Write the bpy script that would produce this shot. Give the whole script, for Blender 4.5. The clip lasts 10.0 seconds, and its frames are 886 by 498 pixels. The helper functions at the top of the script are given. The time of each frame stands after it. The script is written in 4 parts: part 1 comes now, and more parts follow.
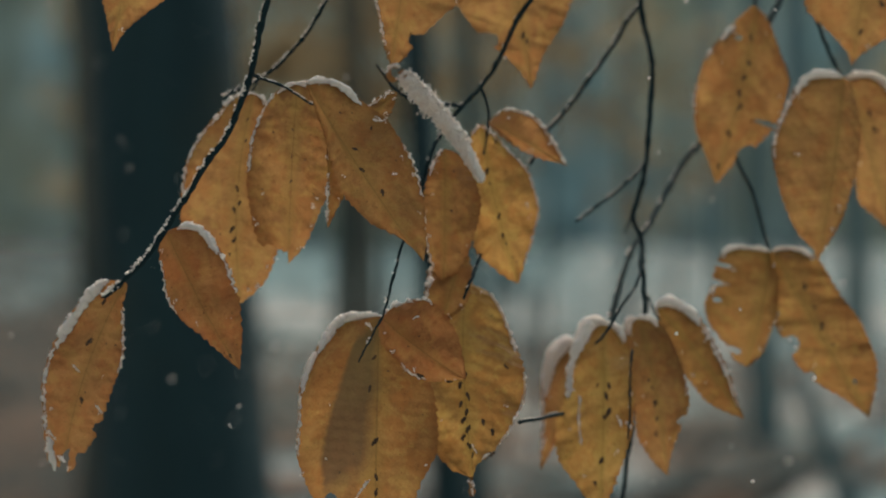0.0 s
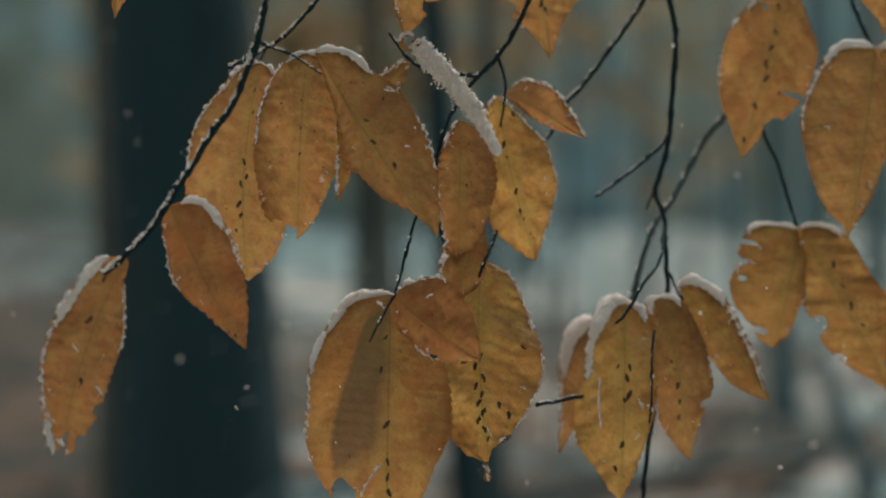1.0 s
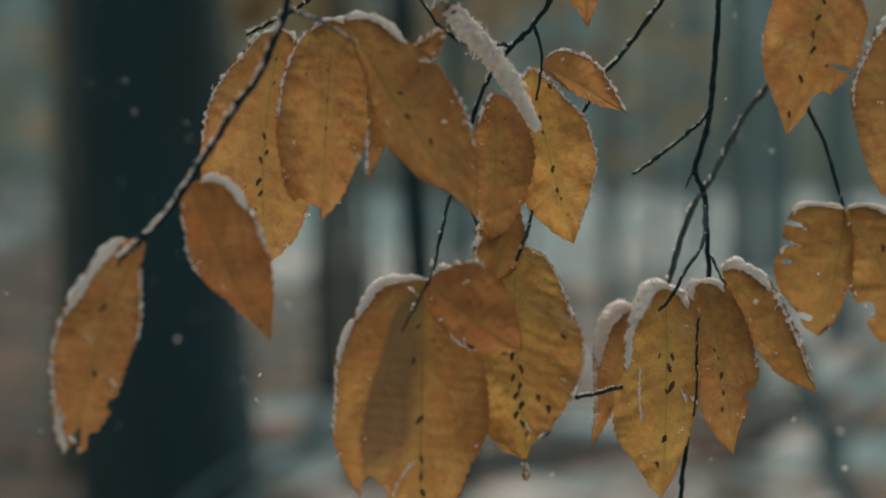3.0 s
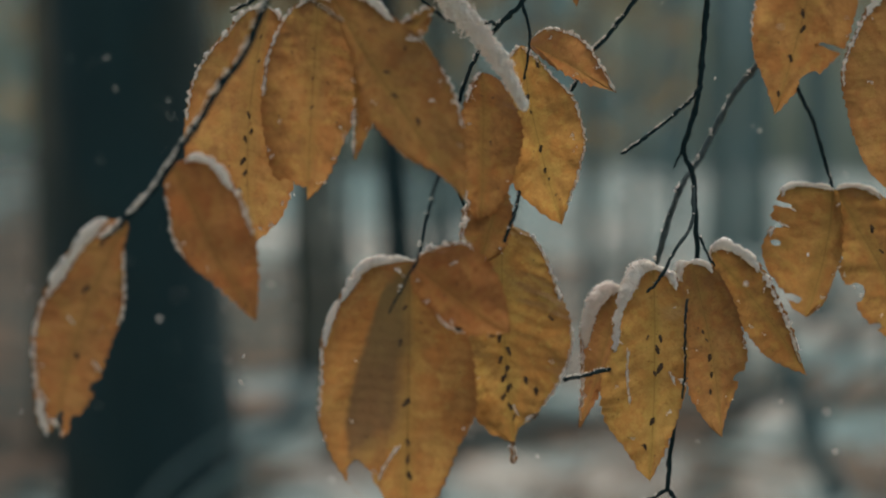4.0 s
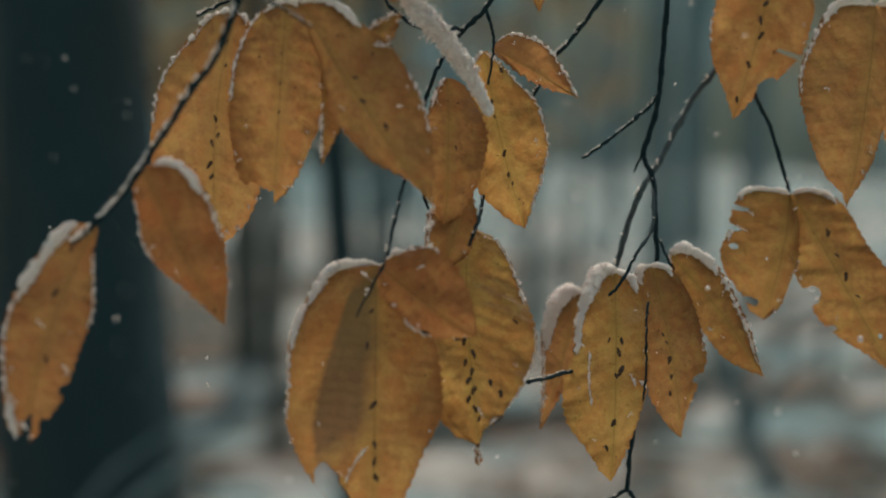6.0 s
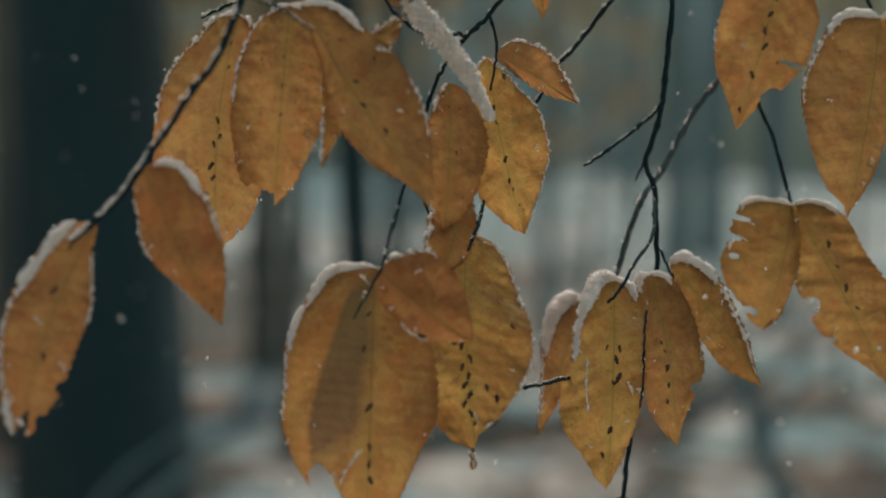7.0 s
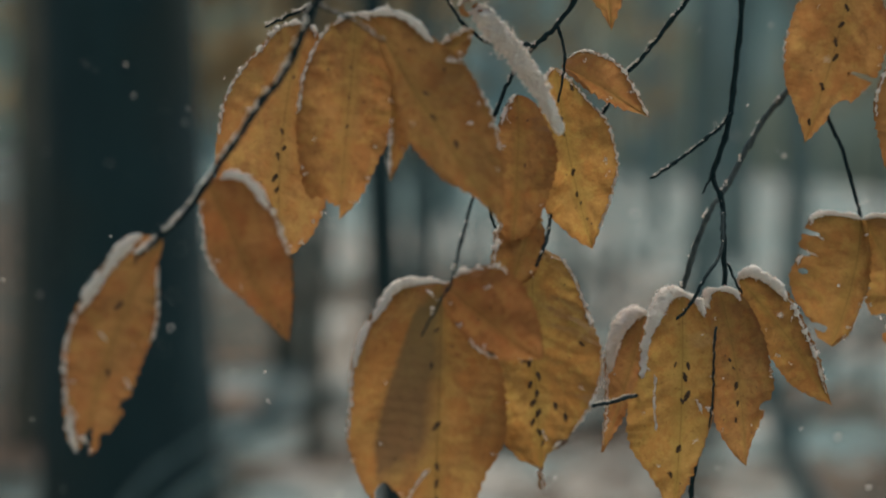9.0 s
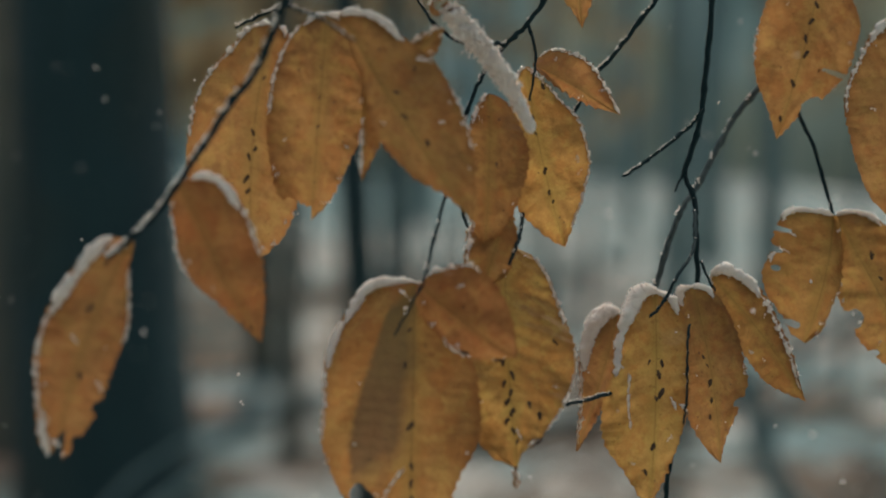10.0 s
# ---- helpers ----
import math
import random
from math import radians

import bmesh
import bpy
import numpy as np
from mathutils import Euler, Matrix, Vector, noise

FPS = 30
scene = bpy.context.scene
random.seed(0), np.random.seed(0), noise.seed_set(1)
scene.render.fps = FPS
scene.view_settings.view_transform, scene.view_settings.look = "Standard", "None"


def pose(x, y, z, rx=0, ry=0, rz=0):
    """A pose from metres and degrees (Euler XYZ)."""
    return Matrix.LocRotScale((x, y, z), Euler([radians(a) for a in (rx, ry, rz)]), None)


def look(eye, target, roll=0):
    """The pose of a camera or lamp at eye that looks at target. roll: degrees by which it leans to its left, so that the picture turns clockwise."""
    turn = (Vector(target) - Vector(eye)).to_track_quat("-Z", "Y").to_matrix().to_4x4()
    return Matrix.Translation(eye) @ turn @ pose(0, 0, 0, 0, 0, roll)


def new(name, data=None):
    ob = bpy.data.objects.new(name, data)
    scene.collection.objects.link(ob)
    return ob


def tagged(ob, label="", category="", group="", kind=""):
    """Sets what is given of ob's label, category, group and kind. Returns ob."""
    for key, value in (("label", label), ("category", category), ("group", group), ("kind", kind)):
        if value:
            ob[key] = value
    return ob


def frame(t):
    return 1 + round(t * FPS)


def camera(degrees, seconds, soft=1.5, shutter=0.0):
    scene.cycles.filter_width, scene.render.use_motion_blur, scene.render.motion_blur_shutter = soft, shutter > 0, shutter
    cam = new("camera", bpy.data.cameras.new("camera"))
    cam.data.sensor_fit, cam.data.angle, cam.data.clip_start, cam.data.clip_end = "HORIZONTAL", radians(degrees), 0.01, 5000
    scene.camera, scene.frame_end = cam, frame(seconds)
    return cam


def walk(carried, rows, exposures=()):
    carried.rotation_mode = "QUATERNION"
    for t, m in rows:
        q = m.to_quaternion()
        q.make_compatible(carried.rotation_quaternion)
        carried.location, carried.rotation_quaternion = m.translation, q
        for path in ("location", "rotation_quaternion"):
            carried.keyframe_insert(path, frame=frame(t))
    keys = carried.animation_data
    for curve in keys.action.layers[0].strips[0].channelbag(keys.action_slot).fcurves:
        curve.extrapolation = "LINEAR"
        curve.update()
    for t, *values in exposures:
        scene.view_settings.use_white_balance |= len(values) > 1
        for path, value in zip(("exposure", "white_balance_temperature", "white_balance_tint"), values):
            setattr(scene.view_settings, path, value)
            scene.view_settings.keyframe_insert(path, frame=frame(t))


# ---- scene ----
cam = camera(28, 10.0, soft=2.0)
PATH = [
    (0, (0.1099, -0.8449, 1.5333), (-0.0147, 0.4692, 1.5300), 0.66),
    (0.5, (0.1090, -0.8233, 1.5316), (-0.0206, 0.4902, 1.5210), 0.80),
    (1, (0.1086, -0.8115, 1.5309), (-0.0295, 0.5011, 1.5131), 0.75),
    (1.5, (0.1081, -0.7997, 1.5303), (-0.0350, 0.5124, 1.5110), 0.71),
    (2, (0.0930, -0.7880, 1.5334), (-0.0381, 0.5252, 1.5070), 0.61),
    (2.5, (0.0769, -0.7716, 1.5364), (-0.0394, 0.5428, 1.5012), 0.83),
    (4, (0.0646, -0.7518, 1.5399), (-0.0259, 0.5636, 1.4773), 1.18),
    (4.5, (0.0578, -0.7488, 1.5419), (-0.0141, 0.5672, 1.4692), 1.39),
    (5, (0.0436, -0.7467, 1.5532), (0.0025, 0.5694, 1.4600), 1.97),
    (5.5, (0.0487, -0.7536, 1.5455), (0.0060, 0.5636, 1.4702), 1.22),
    (7, (0.0615, -0.7621, 1.5435), (0.0034, 0.5552, 1.4824), 2.34),
    (7.5, (0.0687, -0.7557, 1.5436), (-0.0099, 0.5607, 1.4868), 2.41),
    (8, (0.0651, -0.7553, 1.5440), (-0.0241, 0.5606, 1.4894), 2.78),
    (8.5, (0.0536, -0.7470, 1.5432), (-0.0330, 0.5691, 1.4890), 3.07),
    (9, (0.0402, -0.7475, 1.5484), (-0.0336, 0.5690, 1.4865), 2.65),
    (9.5, (0.0349, -0.7460, 1.5443), (-0.0258, 0.5713, 1.4858), 3.26),
    (10, (0.0413, -0.7462, 1.5461), (-0.0141, 0.5714, 1.4885), 2.13),
]
walk(cam, [(t, look(e, g, r)) for t, e, g, r in PATH], [(0, 0.43, 6500, 0)])
cam.data.dof.use_dof = True
cam.data.dof.focus_distance = 0.83
cam.data.dof.aperture_fstop = 4.2

# ---- light ----
world = bpy.data.worlds.new("overcast_sky")
scene.world = world
world.use_nodes = True
wt = world.node_tree
sky = wt.nodes.new("ShaderNodeTexSky")
sky.sky_type = 'NISHITA'
sky.sun_disc = False
sky.sun_elevation = radians(52)
sky.sun_rotation = radians(9)
sky.dust_density = 4.0
wt.nodes["Background"].inputs["Strength"].default_value = 0.062
wt.links.new(sky.outputs[0], wt.nodes["Background"].inputs["Color"])
sun = new("sun", bpy.data.lights.new("sun", 'SUN'))
sun.data.energy = 3.0
sun.data.angle = radians(60)
sun.data.color = (1.0, 0.95, 0.9)
sun.matrix_world = look((0.8, 5.0, 6.5), (0, 0, 0))


# ---- materials ----
class Nodes:
    """Short hand for building one node material."""

    def __init__(self, name):
        self.mat = bpy.data.materials.new(name)
        self.mat.use_nodes = True
        self.tree = self.mat.node_tree
        self.tree.nodes.clear()
        self.coord = self.add("ShaderNodeTexCoord")
        self.out = self.add("ShaderNodeOutputMaterial")

    def add(self, kind):
        return self.tree.nodes.new(kind)

    def put(self, socket, value):
        if isinstance(value, bpy.types.NodeSocket):
            self.tree.links.new(value, socket)
        else:
            socket.default_value = value

    def noise(self, scale, detail=4.0, rough=0.55, stretch=None, source="Object"):
        node = self.add("ShaderNodeTexNoise")
        vec = self.coord.outputs[source]
        if stretch:
            mapping = self.add("ShaderNodeMapping")
            mapping.inputs["Scale"].default_value = stretch
            self.put(mapping.inputs["Vector"], vec)
            vec = mapping.outputs[0]
        self.put(node.inputs["Vector"], vec)
        node.inputs["Scale"].default_value = scale
        node.inputs["Detail"].default_value = detail
        node.inputs["Roughness"].default_value = rough
        return node.outputs["Fac"]

    def ramp(self, fac, stops):
        node = self.add("ShaderNodeValToRGB")
        els = node.color_ramp.elements
        while len(els) < len(stops):
            els.new(0.5)
        for el, (pos, col) in zip(els, stops):
            el.position = pos
            el.color = (*col, 1.0) if len(col) == 3 else col
        self.put(node.inputs["Fac"], fac)
        return node.outputs["Color"]

    def math(self, op, a, b=0.0, c=0.0):
        node = self.add("ShaderNodeMath")
        node.operation = op
        for i, value in enumerate((a, b, c)):
            self.put(node.inputs[i], value)
        return node.outputs[0]

    def mix(self, fac, a, b, blend='MIX'):
        node = self.add("ShaderNodeMix")
        node.data_type = 'RGBA'
        node.blend_type = blend
        self.put(node.inputs["Factor"], fac)
        for i, value in ((6, a), (7, b)):
            self.put(node.inputs[i], (*value, 1.0) if isinstance(value, tuple) and len(value) == 3 else value)
        return node.outputs[2]

    def bump(self, height, strength, distance):
        node = self.add("ShaderNodeBump")
        self.put(node.inputs["Height"], height)
        node.inputs["Strength"].default_value = strength
        node.inputs["Distance"].default_value = distance
        return node.outputs[0]

    def surface(self, color, rough, normal=None, **extra):
        node = self.add("ShaderNodeBsdfPrincipled")
        self.put(node.inputs["Base Color"], (*color, 1.0) if isinstance(color, tuple) else color)
        self.put(node.inputs["Roughness"], rough)
        if normal:
            self.put(node.inputs["Normal"], normal)
        for key, value in extra.items():
            self.put(node.inputs[key.replace("_", " ")], value)
        return node.outputs[0]

    def done(self, shader):
        self.put(self.out.inputs["Surface"], shader)
        return self.mat


def leaf_material(name, low, mid, high, dulled=False):
    m = Nodes(name)
    uv = m.add("ShaderNodeSeparateXYZ")
    m.put(uv.inputs[0], m.coord.outputs["UV"])
    across = m.math('ABSOLUTE', m.math('MULTIPLY_ADD', uv.outputs[0], 2.0, -1.0))
    along = uv.outputs[1]
    chance = m.add("ShaderNodeObjectInfo").outputs["Random"]
    big = m.noise(42, 3)
    fine = m.noise(240, 5, 0.66)
    tone = m.math('ADD', m.math('MULTIPLY', big, 0.5), m.math('MULTIPLY', fine, 0.5))
    tone = m.math('ADD', tone, m.math('MULTIPLY_ADD', chance, 0.10, -0.05))
    col = m.ramp(tone, [(0.39, low), (0.50, mid), (0.61, high)])
    # russet and gold clouds of a few millimetres
    rust = m.ramp(m.noise(70, 6, 0.66), [(0.47, (0, 0, 0)), (0.57, (1, 1, 1))])
    col = m.mix(m.math('MULTIPLY', rust, 0.55), col, tuple(q * k for q, k in zip(mid, (0.98, 0.78, 0.70))))
    gold = m.ramp(m.noise(125, 5, 0.66), [(0.51, (0, 0, 0)), (0.61, (1, 1, 1))])
    col = m.mix(m.math('MULTIPLY', gold, 0.5), col, tuple(q * k for q, k in zip(high, (1.0, 1.12, 1.0))))
    # the blade stays olive along the midrib and browns towards the margin
    near = m.ramp(m.math('ADD', across, m.math('MULTIPLY_ADD', big, 0.3, -0.15)), [(0.04, (1, 1, 1)), (0.26, (0, 0, 0))])
    col = m.mix(m.math('MULTIPLY', near, 0.55), col, tuple(q * k for q, k in zip(mid, (0.80, 0.98, 0.85))))
    rim = m.ramp(m.math('ADD', across, m.math('MULTIPLY_ADD', fine, 0.36, -0.18)), [(0.84, (0, 0, 0)), (1.0, (1, 1, 1))])
    col = m.mix(m.math('MULTIPLY', rim, 0.45), col, (0.21, 0.075, 0.025))
    # side veins, the fine net between them, and the midrib
    sway = m.math('MULTIPLY_ADD', m.noise(90, 2), 0.5, -0.25)
    phase = m.math('FRACT', m.math('ADD', sway, m.math('MULTIPLY_ADD', across, -1.9, m.math('MULTIPLY', along, 12.0))))
    vein = m.ramp(m.math('ABSOLUTE', m.math('SUBTRACT', phase, 0.5)), [(0.0, (1, 1, 1)), (0.07, (0, 0, 0))])
    col = m.mix(m.math('MULTIPLY', vein, m.math('MULTIPLY', big, 0.20)), col, (0.17, 0.085, 0.02))
    net = m.add("ShaderNodeTexVoronoi")
    net.feature = 'DISTANCE_TO_EDGE'
    net.inputs["Scale"].default_value = 620
    m.put(net.inputs["Vector"], m.coord.outputs["Object"])
    mesh = m.ramp(net.outputs["Distance"], [(0.0, (1, 1, 1)), (0.16, (0, 0, 0))])
    col = m.mix(m.math('MULTIPLY', mesh, 0.13), col, (0.14, 0.06, 0.02))
    midrib = m.ramp(across, [(0.0, (1, 1, 1)), (0.022, (0, 0, 0))])
    col = m.mix(m.math('MULTIPLY', midrib, m.math('MULTIPLY', fine, 0.85)), col, (0.08, 0.045, 0.015))
    # brown spots and blotches
    blot = m.ramp(m.noise(150, 5, 0.72), [(0.58, (0, 0, 0)), (0.68, (1, 1, 1))])
    col = m.mix(m.math('MULTIPLY', blot, 0.42), col, (0.17, 0.060, 0.020))
    speck = m.ramp(m.noise(900, 2, 0.5), [(0.67, (0, 0, 0)), (0.73, (1, 1, 1))])
    col = m.mix(m.math('MULTIPLY', speck, 0.5), col, (0.06, 0.03, 0.015))
    if dulled:
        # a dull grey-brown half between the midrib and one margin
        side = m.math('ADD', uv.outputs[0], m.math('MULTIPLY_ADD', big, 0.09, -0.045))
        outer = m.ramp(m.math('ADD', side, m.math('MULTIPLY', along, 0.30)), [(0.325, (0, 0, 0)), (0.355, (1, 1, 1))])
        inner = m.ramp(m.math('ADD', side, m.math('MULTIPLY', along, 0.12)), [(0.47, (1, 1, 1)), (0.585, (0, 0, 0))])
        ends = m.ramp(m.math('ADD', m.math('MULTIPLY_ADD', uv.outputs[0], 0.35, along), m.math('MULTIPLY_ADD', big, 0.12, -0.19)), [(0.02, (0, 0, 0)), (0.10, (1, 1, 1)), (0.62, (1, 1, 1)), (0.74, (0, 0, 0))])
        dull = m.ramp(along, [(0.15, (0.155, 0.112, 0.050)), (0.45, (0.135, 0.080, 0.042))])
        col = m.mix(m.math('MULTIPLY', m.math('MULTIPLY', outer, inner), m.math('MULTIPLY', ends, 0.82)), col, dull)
    crinkle = m.noise(380, 3, 0.55)
    height = m.math('ADD', m.math('MULTIPLY', crinkle, 1.0), m.math('MULTIPLY', vein, 0.10))
    nrm = m.bump(height, 0.45, 0.0010)
    face = m.surface(col, 0.55, nrm, Specular_IOR_Level=0.25)
    glow = m.add("ShaderNodeBsdfTranslucent")
    m.put(glow.inputs["Color"], col)
    m.put(glow.inputs["Normal"], nrm)
    both = m.add("ShaderNodeMixShader")
    both.inputs[0].default_value = 0.56
    m.put(both.inputs[1], face)
    m.put(both.inputs[2], glow.outputs[0])
    return m.done(both.outputs[0])


LEAF = {
    "amber": leaf_material("amber_leaf", (0.252, 0.121, 0.0440), (0.328, 0.163, 0.0575), (0.393, 0.2065, 0.0710)),
    "yellow": leaf_material("yellow_leaf", (0.342, 0.170, 0.0515), (0.456, 0.240, 0.071), (0.540, 0.308, 0.094)),
    "olive": leaf_material("olive_leaf", (0.226, 0.110, 0.036), (0.297, 0.149, 0.0475), (0.360, 0.192, 0.061)),
    "dulled": leaf_material("half_dull_leaf", (0.324, 0.1485, 0.0486), (0.423, 0.2034, 0.0648), (0.495, 0.2565, 0.0846), True),
    "copper": leaf_material("copper_leaf", (0.297, 0.1242, 0.0468), (0.387, 0.1638, 0.0594), (0.45, 0.2034, 0.072)),
    "honey": leaf_material("honey_leaf", (0.275, 0.129, 0.0455), (0.365, 0.176, 0.0600), (0.435, 0.223, 0.0750)),
    "russet": leaf_material("russet_leaf", (0.240, 0.108, 0.0414), (0.308, 0.141, 0.0522), (0.360, 0.175, 0.063)),
}

m = Nodes("snow")
grain = m.noise(2600, 3)
SNOW = m.done(m.surface(m.ramp(m.noise(300, 3), [(0.3, (0.97, 0.785, 0.70)), (0.7, (1.0, 0.84, 0.76))]), 0.7, m.bump(grain, 0.8, 0.0006),
                        Subsurface_Weight=0.7, Subsurface_Radius=(0.005, 0.005, 0.005)))

m = Nodes("twig_bark")
grain = m.noise(900, 4, 0.6, (1, 1, 0.3))
TWIG = m.done(m.surface(m.ramp(grain, [(0.3, (0.004, 0.013, 0.016)), (0.7, (0.014, 0.030, 0.035))]), 0.85, m.bump(grain, 0.6, 0.0004), Specular_IOR_Level=0.15))

m = Nodes("grey_twig_bark")
grain = m.noise(700, 4, 0.6, (1, 1, 0.3))
GREY_TWIG = m.done(m.surface(m.ramp(grain, [(0.3, (0.035, 0.050, 0.053)), (0.7, (0.115, 0.135, 0.137))]), 0.85, m.bump(grain, 0.6, 0.0004), Specular_IOR_Level=0.15))

m = Nodes("dark_fleck")
FLECK = m.done(m.surface(m.ramp(m.noise(700), [(0.3, (0.030, 0.018, 0.011)), (0.7, (0.090, 0.046, 0.022))]), 0.8))

m = Nodes("trunk_bark")
rough = m.noise(9, 6, 0.65, (1, 1, 0.18))
big = m.noise(2.2, 3)
col = m.ramp(rough, [(0.32, (0.0045, 0.023, 0.029)), (0.55, (0.0078, 0.031, 0.038)), (0.75, (0.017, 0.046, 0.053))])
col = m.mix(m.ramp(big, [(0.45, (0, 0, 0)), (0.75, (1, 1, 1))]), col, (0.0175, 0.0265, 0.0205))
BARK = m.done(m.surface(col, 0.85, m.bump(rough, 0.9, 0.03)))

# paler and bluer than the near bark: haze put into the colour
m = Nodes("hazy_far_bark")
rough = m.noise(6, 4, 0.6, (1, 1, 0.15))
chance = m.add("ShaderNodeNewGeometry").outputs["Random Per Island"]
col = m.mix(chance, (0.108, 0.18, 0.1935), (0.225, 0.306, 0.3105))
HAZY_BARK = m.done(m.surface(m.mix(0.4, col, m.ramp(rough, [(0.3, (0.27, 0.27, 0.27)), (0.7, (1, 1, 1))]), 'MULTIPLY'), 0.9))

m = Nodes("dim_bark")
rough = m.noise(7, 5, 0.65, (1, 1, 0.2))
DIM_BARK = m.done(m.surface(m.ramp(rough, [(0.3, (0.0234, 0.0495, 0.054)), (0.5, (0.045, 0.0765, 0.081)), (0.72, (0.081, 0.1035, 0.0945))]), 0.9, m.bump(rough, 0.8, 0.02)))

m = Nodes("pale_grey_bark")
rough = m.noise(7, 5, 0.65, (1, 1, 0.2))
GREY_BARK = m.done(m.surface(m.ramp(rough, [(0.3, (0.063, 0.108, 0.117)), (0.5, (0.108, 0.162, 0.171)), (0.72, (0.171, 0.2115, 0.2115))]), 0.9, m.bump(rough, 0.8, 0.02)))

m = Nodes("brown_bark")
rough = m.noise(7, 5, 0.65, (1, 1, 0.2))
BROWN_BARK = m.done(m.surface(m.ramp(rough, [(0.3, (0.0495, 0.0702, 0.0684)), (0.5, (0.099, 0.1008, 0.0864)), (0.72, (0.162, 0.1395, 0.108))]), 0.9, m.bump(rough, 0.8, 0.02)))

m = Nodes("snowy_litter")
patch = m.noise(0.95, 6, 0.62)
small = m.noise(2.0, 6, 0.64)
hue = m.noise(0.85, 5, 0.6)
litter = m.ramp(small, [(0.34, (0.030, 0.060, 0.064)), (0.48, (0.098, 0.088, 0.075)), (0.64, (0.215, 0.135, 0.098))])
pink = m.ramp(small, [(0.36, (0.171, 0.171, 0.1575)), (0.58, (0.465, 0.412, 0.372))])
# teal tone puts bluish shade into the snow's colour
teal = m.ramp(small, [(0.36, (0.0765, 0.1215, 0.126)), (0.64, (0.26, 0.325, 0.325))])
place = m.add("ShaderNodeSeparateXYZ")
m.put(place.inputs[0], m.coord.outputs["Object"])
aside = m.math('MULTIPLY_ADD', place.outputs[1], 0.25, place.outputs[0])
# shade painted into the ground colour on the left, with thinner snow
bare_shade = m.ramp(m.math('MULTIPLY_ADD', aside, 0.5, 0.75), [(0.25, (0.16, 0.16, 0.16)), (0.50, (0.08, 0.08, 0.08)), (0.75, (0, 0, 0))])
# this painted shade and thinner snow apply only behind the thick trunk
bare_shade = m.math('MULTIPLY', bare_shade, m.ramp(m.math('MULTIPLY', place.outputs[1], 0.1), [(0.38, (0, 0, 0)), (0.62, (1, 1, 1))]))
# litter colour darkened with the same painted shade
shade_mix = m.math('MULTIPLY', bare_shade, 3.6)
litter = m.mix(shade_mix, litter, m.ramp(small, [(0.36, (0.018, 0.0324, 0.0351)), (0.50, (0.0378, 0.045, 0.0441)), (0.66, (0.081, 0.0612, 0.0486))]))
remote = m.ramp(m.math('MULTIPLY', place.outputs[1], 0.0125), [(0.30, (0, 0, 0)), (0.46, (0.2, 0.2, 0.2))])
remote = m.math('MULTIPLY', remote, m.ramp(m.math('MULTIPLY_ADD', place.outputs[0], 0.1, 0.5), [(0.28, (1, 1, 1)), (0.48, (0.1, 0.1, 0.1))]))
snow = m.mix(m.ramp(m.math('SUBTRACT', m.math('SUBTRACT', hue, remote), m.math('MULTIPLY', bare_shade, 0.7)), [(0.45, (0, 0, 0)), (0.55, (1, 1, 1))]), teal, pink)
# more snow close by and far off, more bare litter between
deep = m.ramp(m.math('MULTIPLY', place.outputs[1], 0.025), [(0.17, (0.10, 0.10, 0.10)), (0.215, (0.012, 0.012, 0.012)), (0.38, (0, 0, 0)), (0.50, (0.02, 0.02, 0.02)), (0.64, (0.16, 0.16, 0.16))])
deep = m.math('SUBTRACT', m.math('ADD', deep, m.ramp(m.math('MULTIPLY', place.outputs[0], 0.25), [(0.15, (0, 0, 0)), (0.5, (0.05, 0.05, 0.05))])), 0.03)
thick = m.math('ADD', m.math('SUBTRACT', m.math('ADD', m.math('MULTIPLY', patch, 0.75), m.math('MULTIPLY', small, 0.25)), bare_shade), deep)
cover = m.ramp(thick, [(0.485, (0, 0, 0)), (0.53, (1, 1, 1))])
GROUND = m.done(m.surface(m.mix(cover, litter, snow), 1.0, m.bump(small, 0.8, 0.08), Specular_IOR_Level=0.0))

# haze and bright gaps put into the colour; faint glow added to lift it
m = Nodes("glowing_far_woods")
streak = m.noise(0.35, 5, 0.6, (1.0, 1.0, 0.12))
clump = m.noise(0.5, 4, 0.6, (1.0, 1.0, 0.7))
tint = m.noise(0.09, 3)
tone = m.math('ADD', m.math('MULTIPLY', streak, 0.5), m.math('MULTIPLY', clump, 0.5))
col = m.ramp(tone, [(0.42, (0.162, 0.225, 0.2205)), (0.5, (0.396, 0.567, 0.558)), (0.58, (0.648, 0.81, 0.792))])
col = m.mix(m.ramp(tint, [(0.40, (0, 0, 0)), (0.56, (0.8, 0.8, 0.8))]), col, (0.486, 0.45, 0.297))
GLOW_WOODS = m.done(m.surface(col, 1.0, Emission_Color=col, Emission_Strength=0.035))

m = Nodes("dry_foliage")
chance = m.add("ShaderNodeNewGeometry").outputs["Random Per Island"]
col = m.ramp(chance, [(0.0, (0.261, 0.18, 0.099)), (0.6, (0.387, 0.279, 0.153)), (1.0, (0.45, 0.36, 0.225))])
thin = m.add("ShaderNodeBsdfTranslucent")
m.put(thin.inputs["Color"], col)
both = m.add("ShaderNodeMixShader")
both.inputs[0].default_value = 0.5
m.put(both.inputs[1], m.surface(col, 0.8))
m.put(both.inputs[2], thin.outputs[0])
DRY = m.done(both.outputs[0])

m = Nodes("litter_leaf")
chance = m.add("ShaderNodeNewGeometry").outputs["Random Per Island"]
col = m.ramp(chance, [(0.0, (0.085, 0.055, 0.040)), (0.5, (0.17, 0.095, 0.060)), (0.85, (0.235, 0.140, 0.088)), (1.0, (0.31, 0.225, 0.155))])
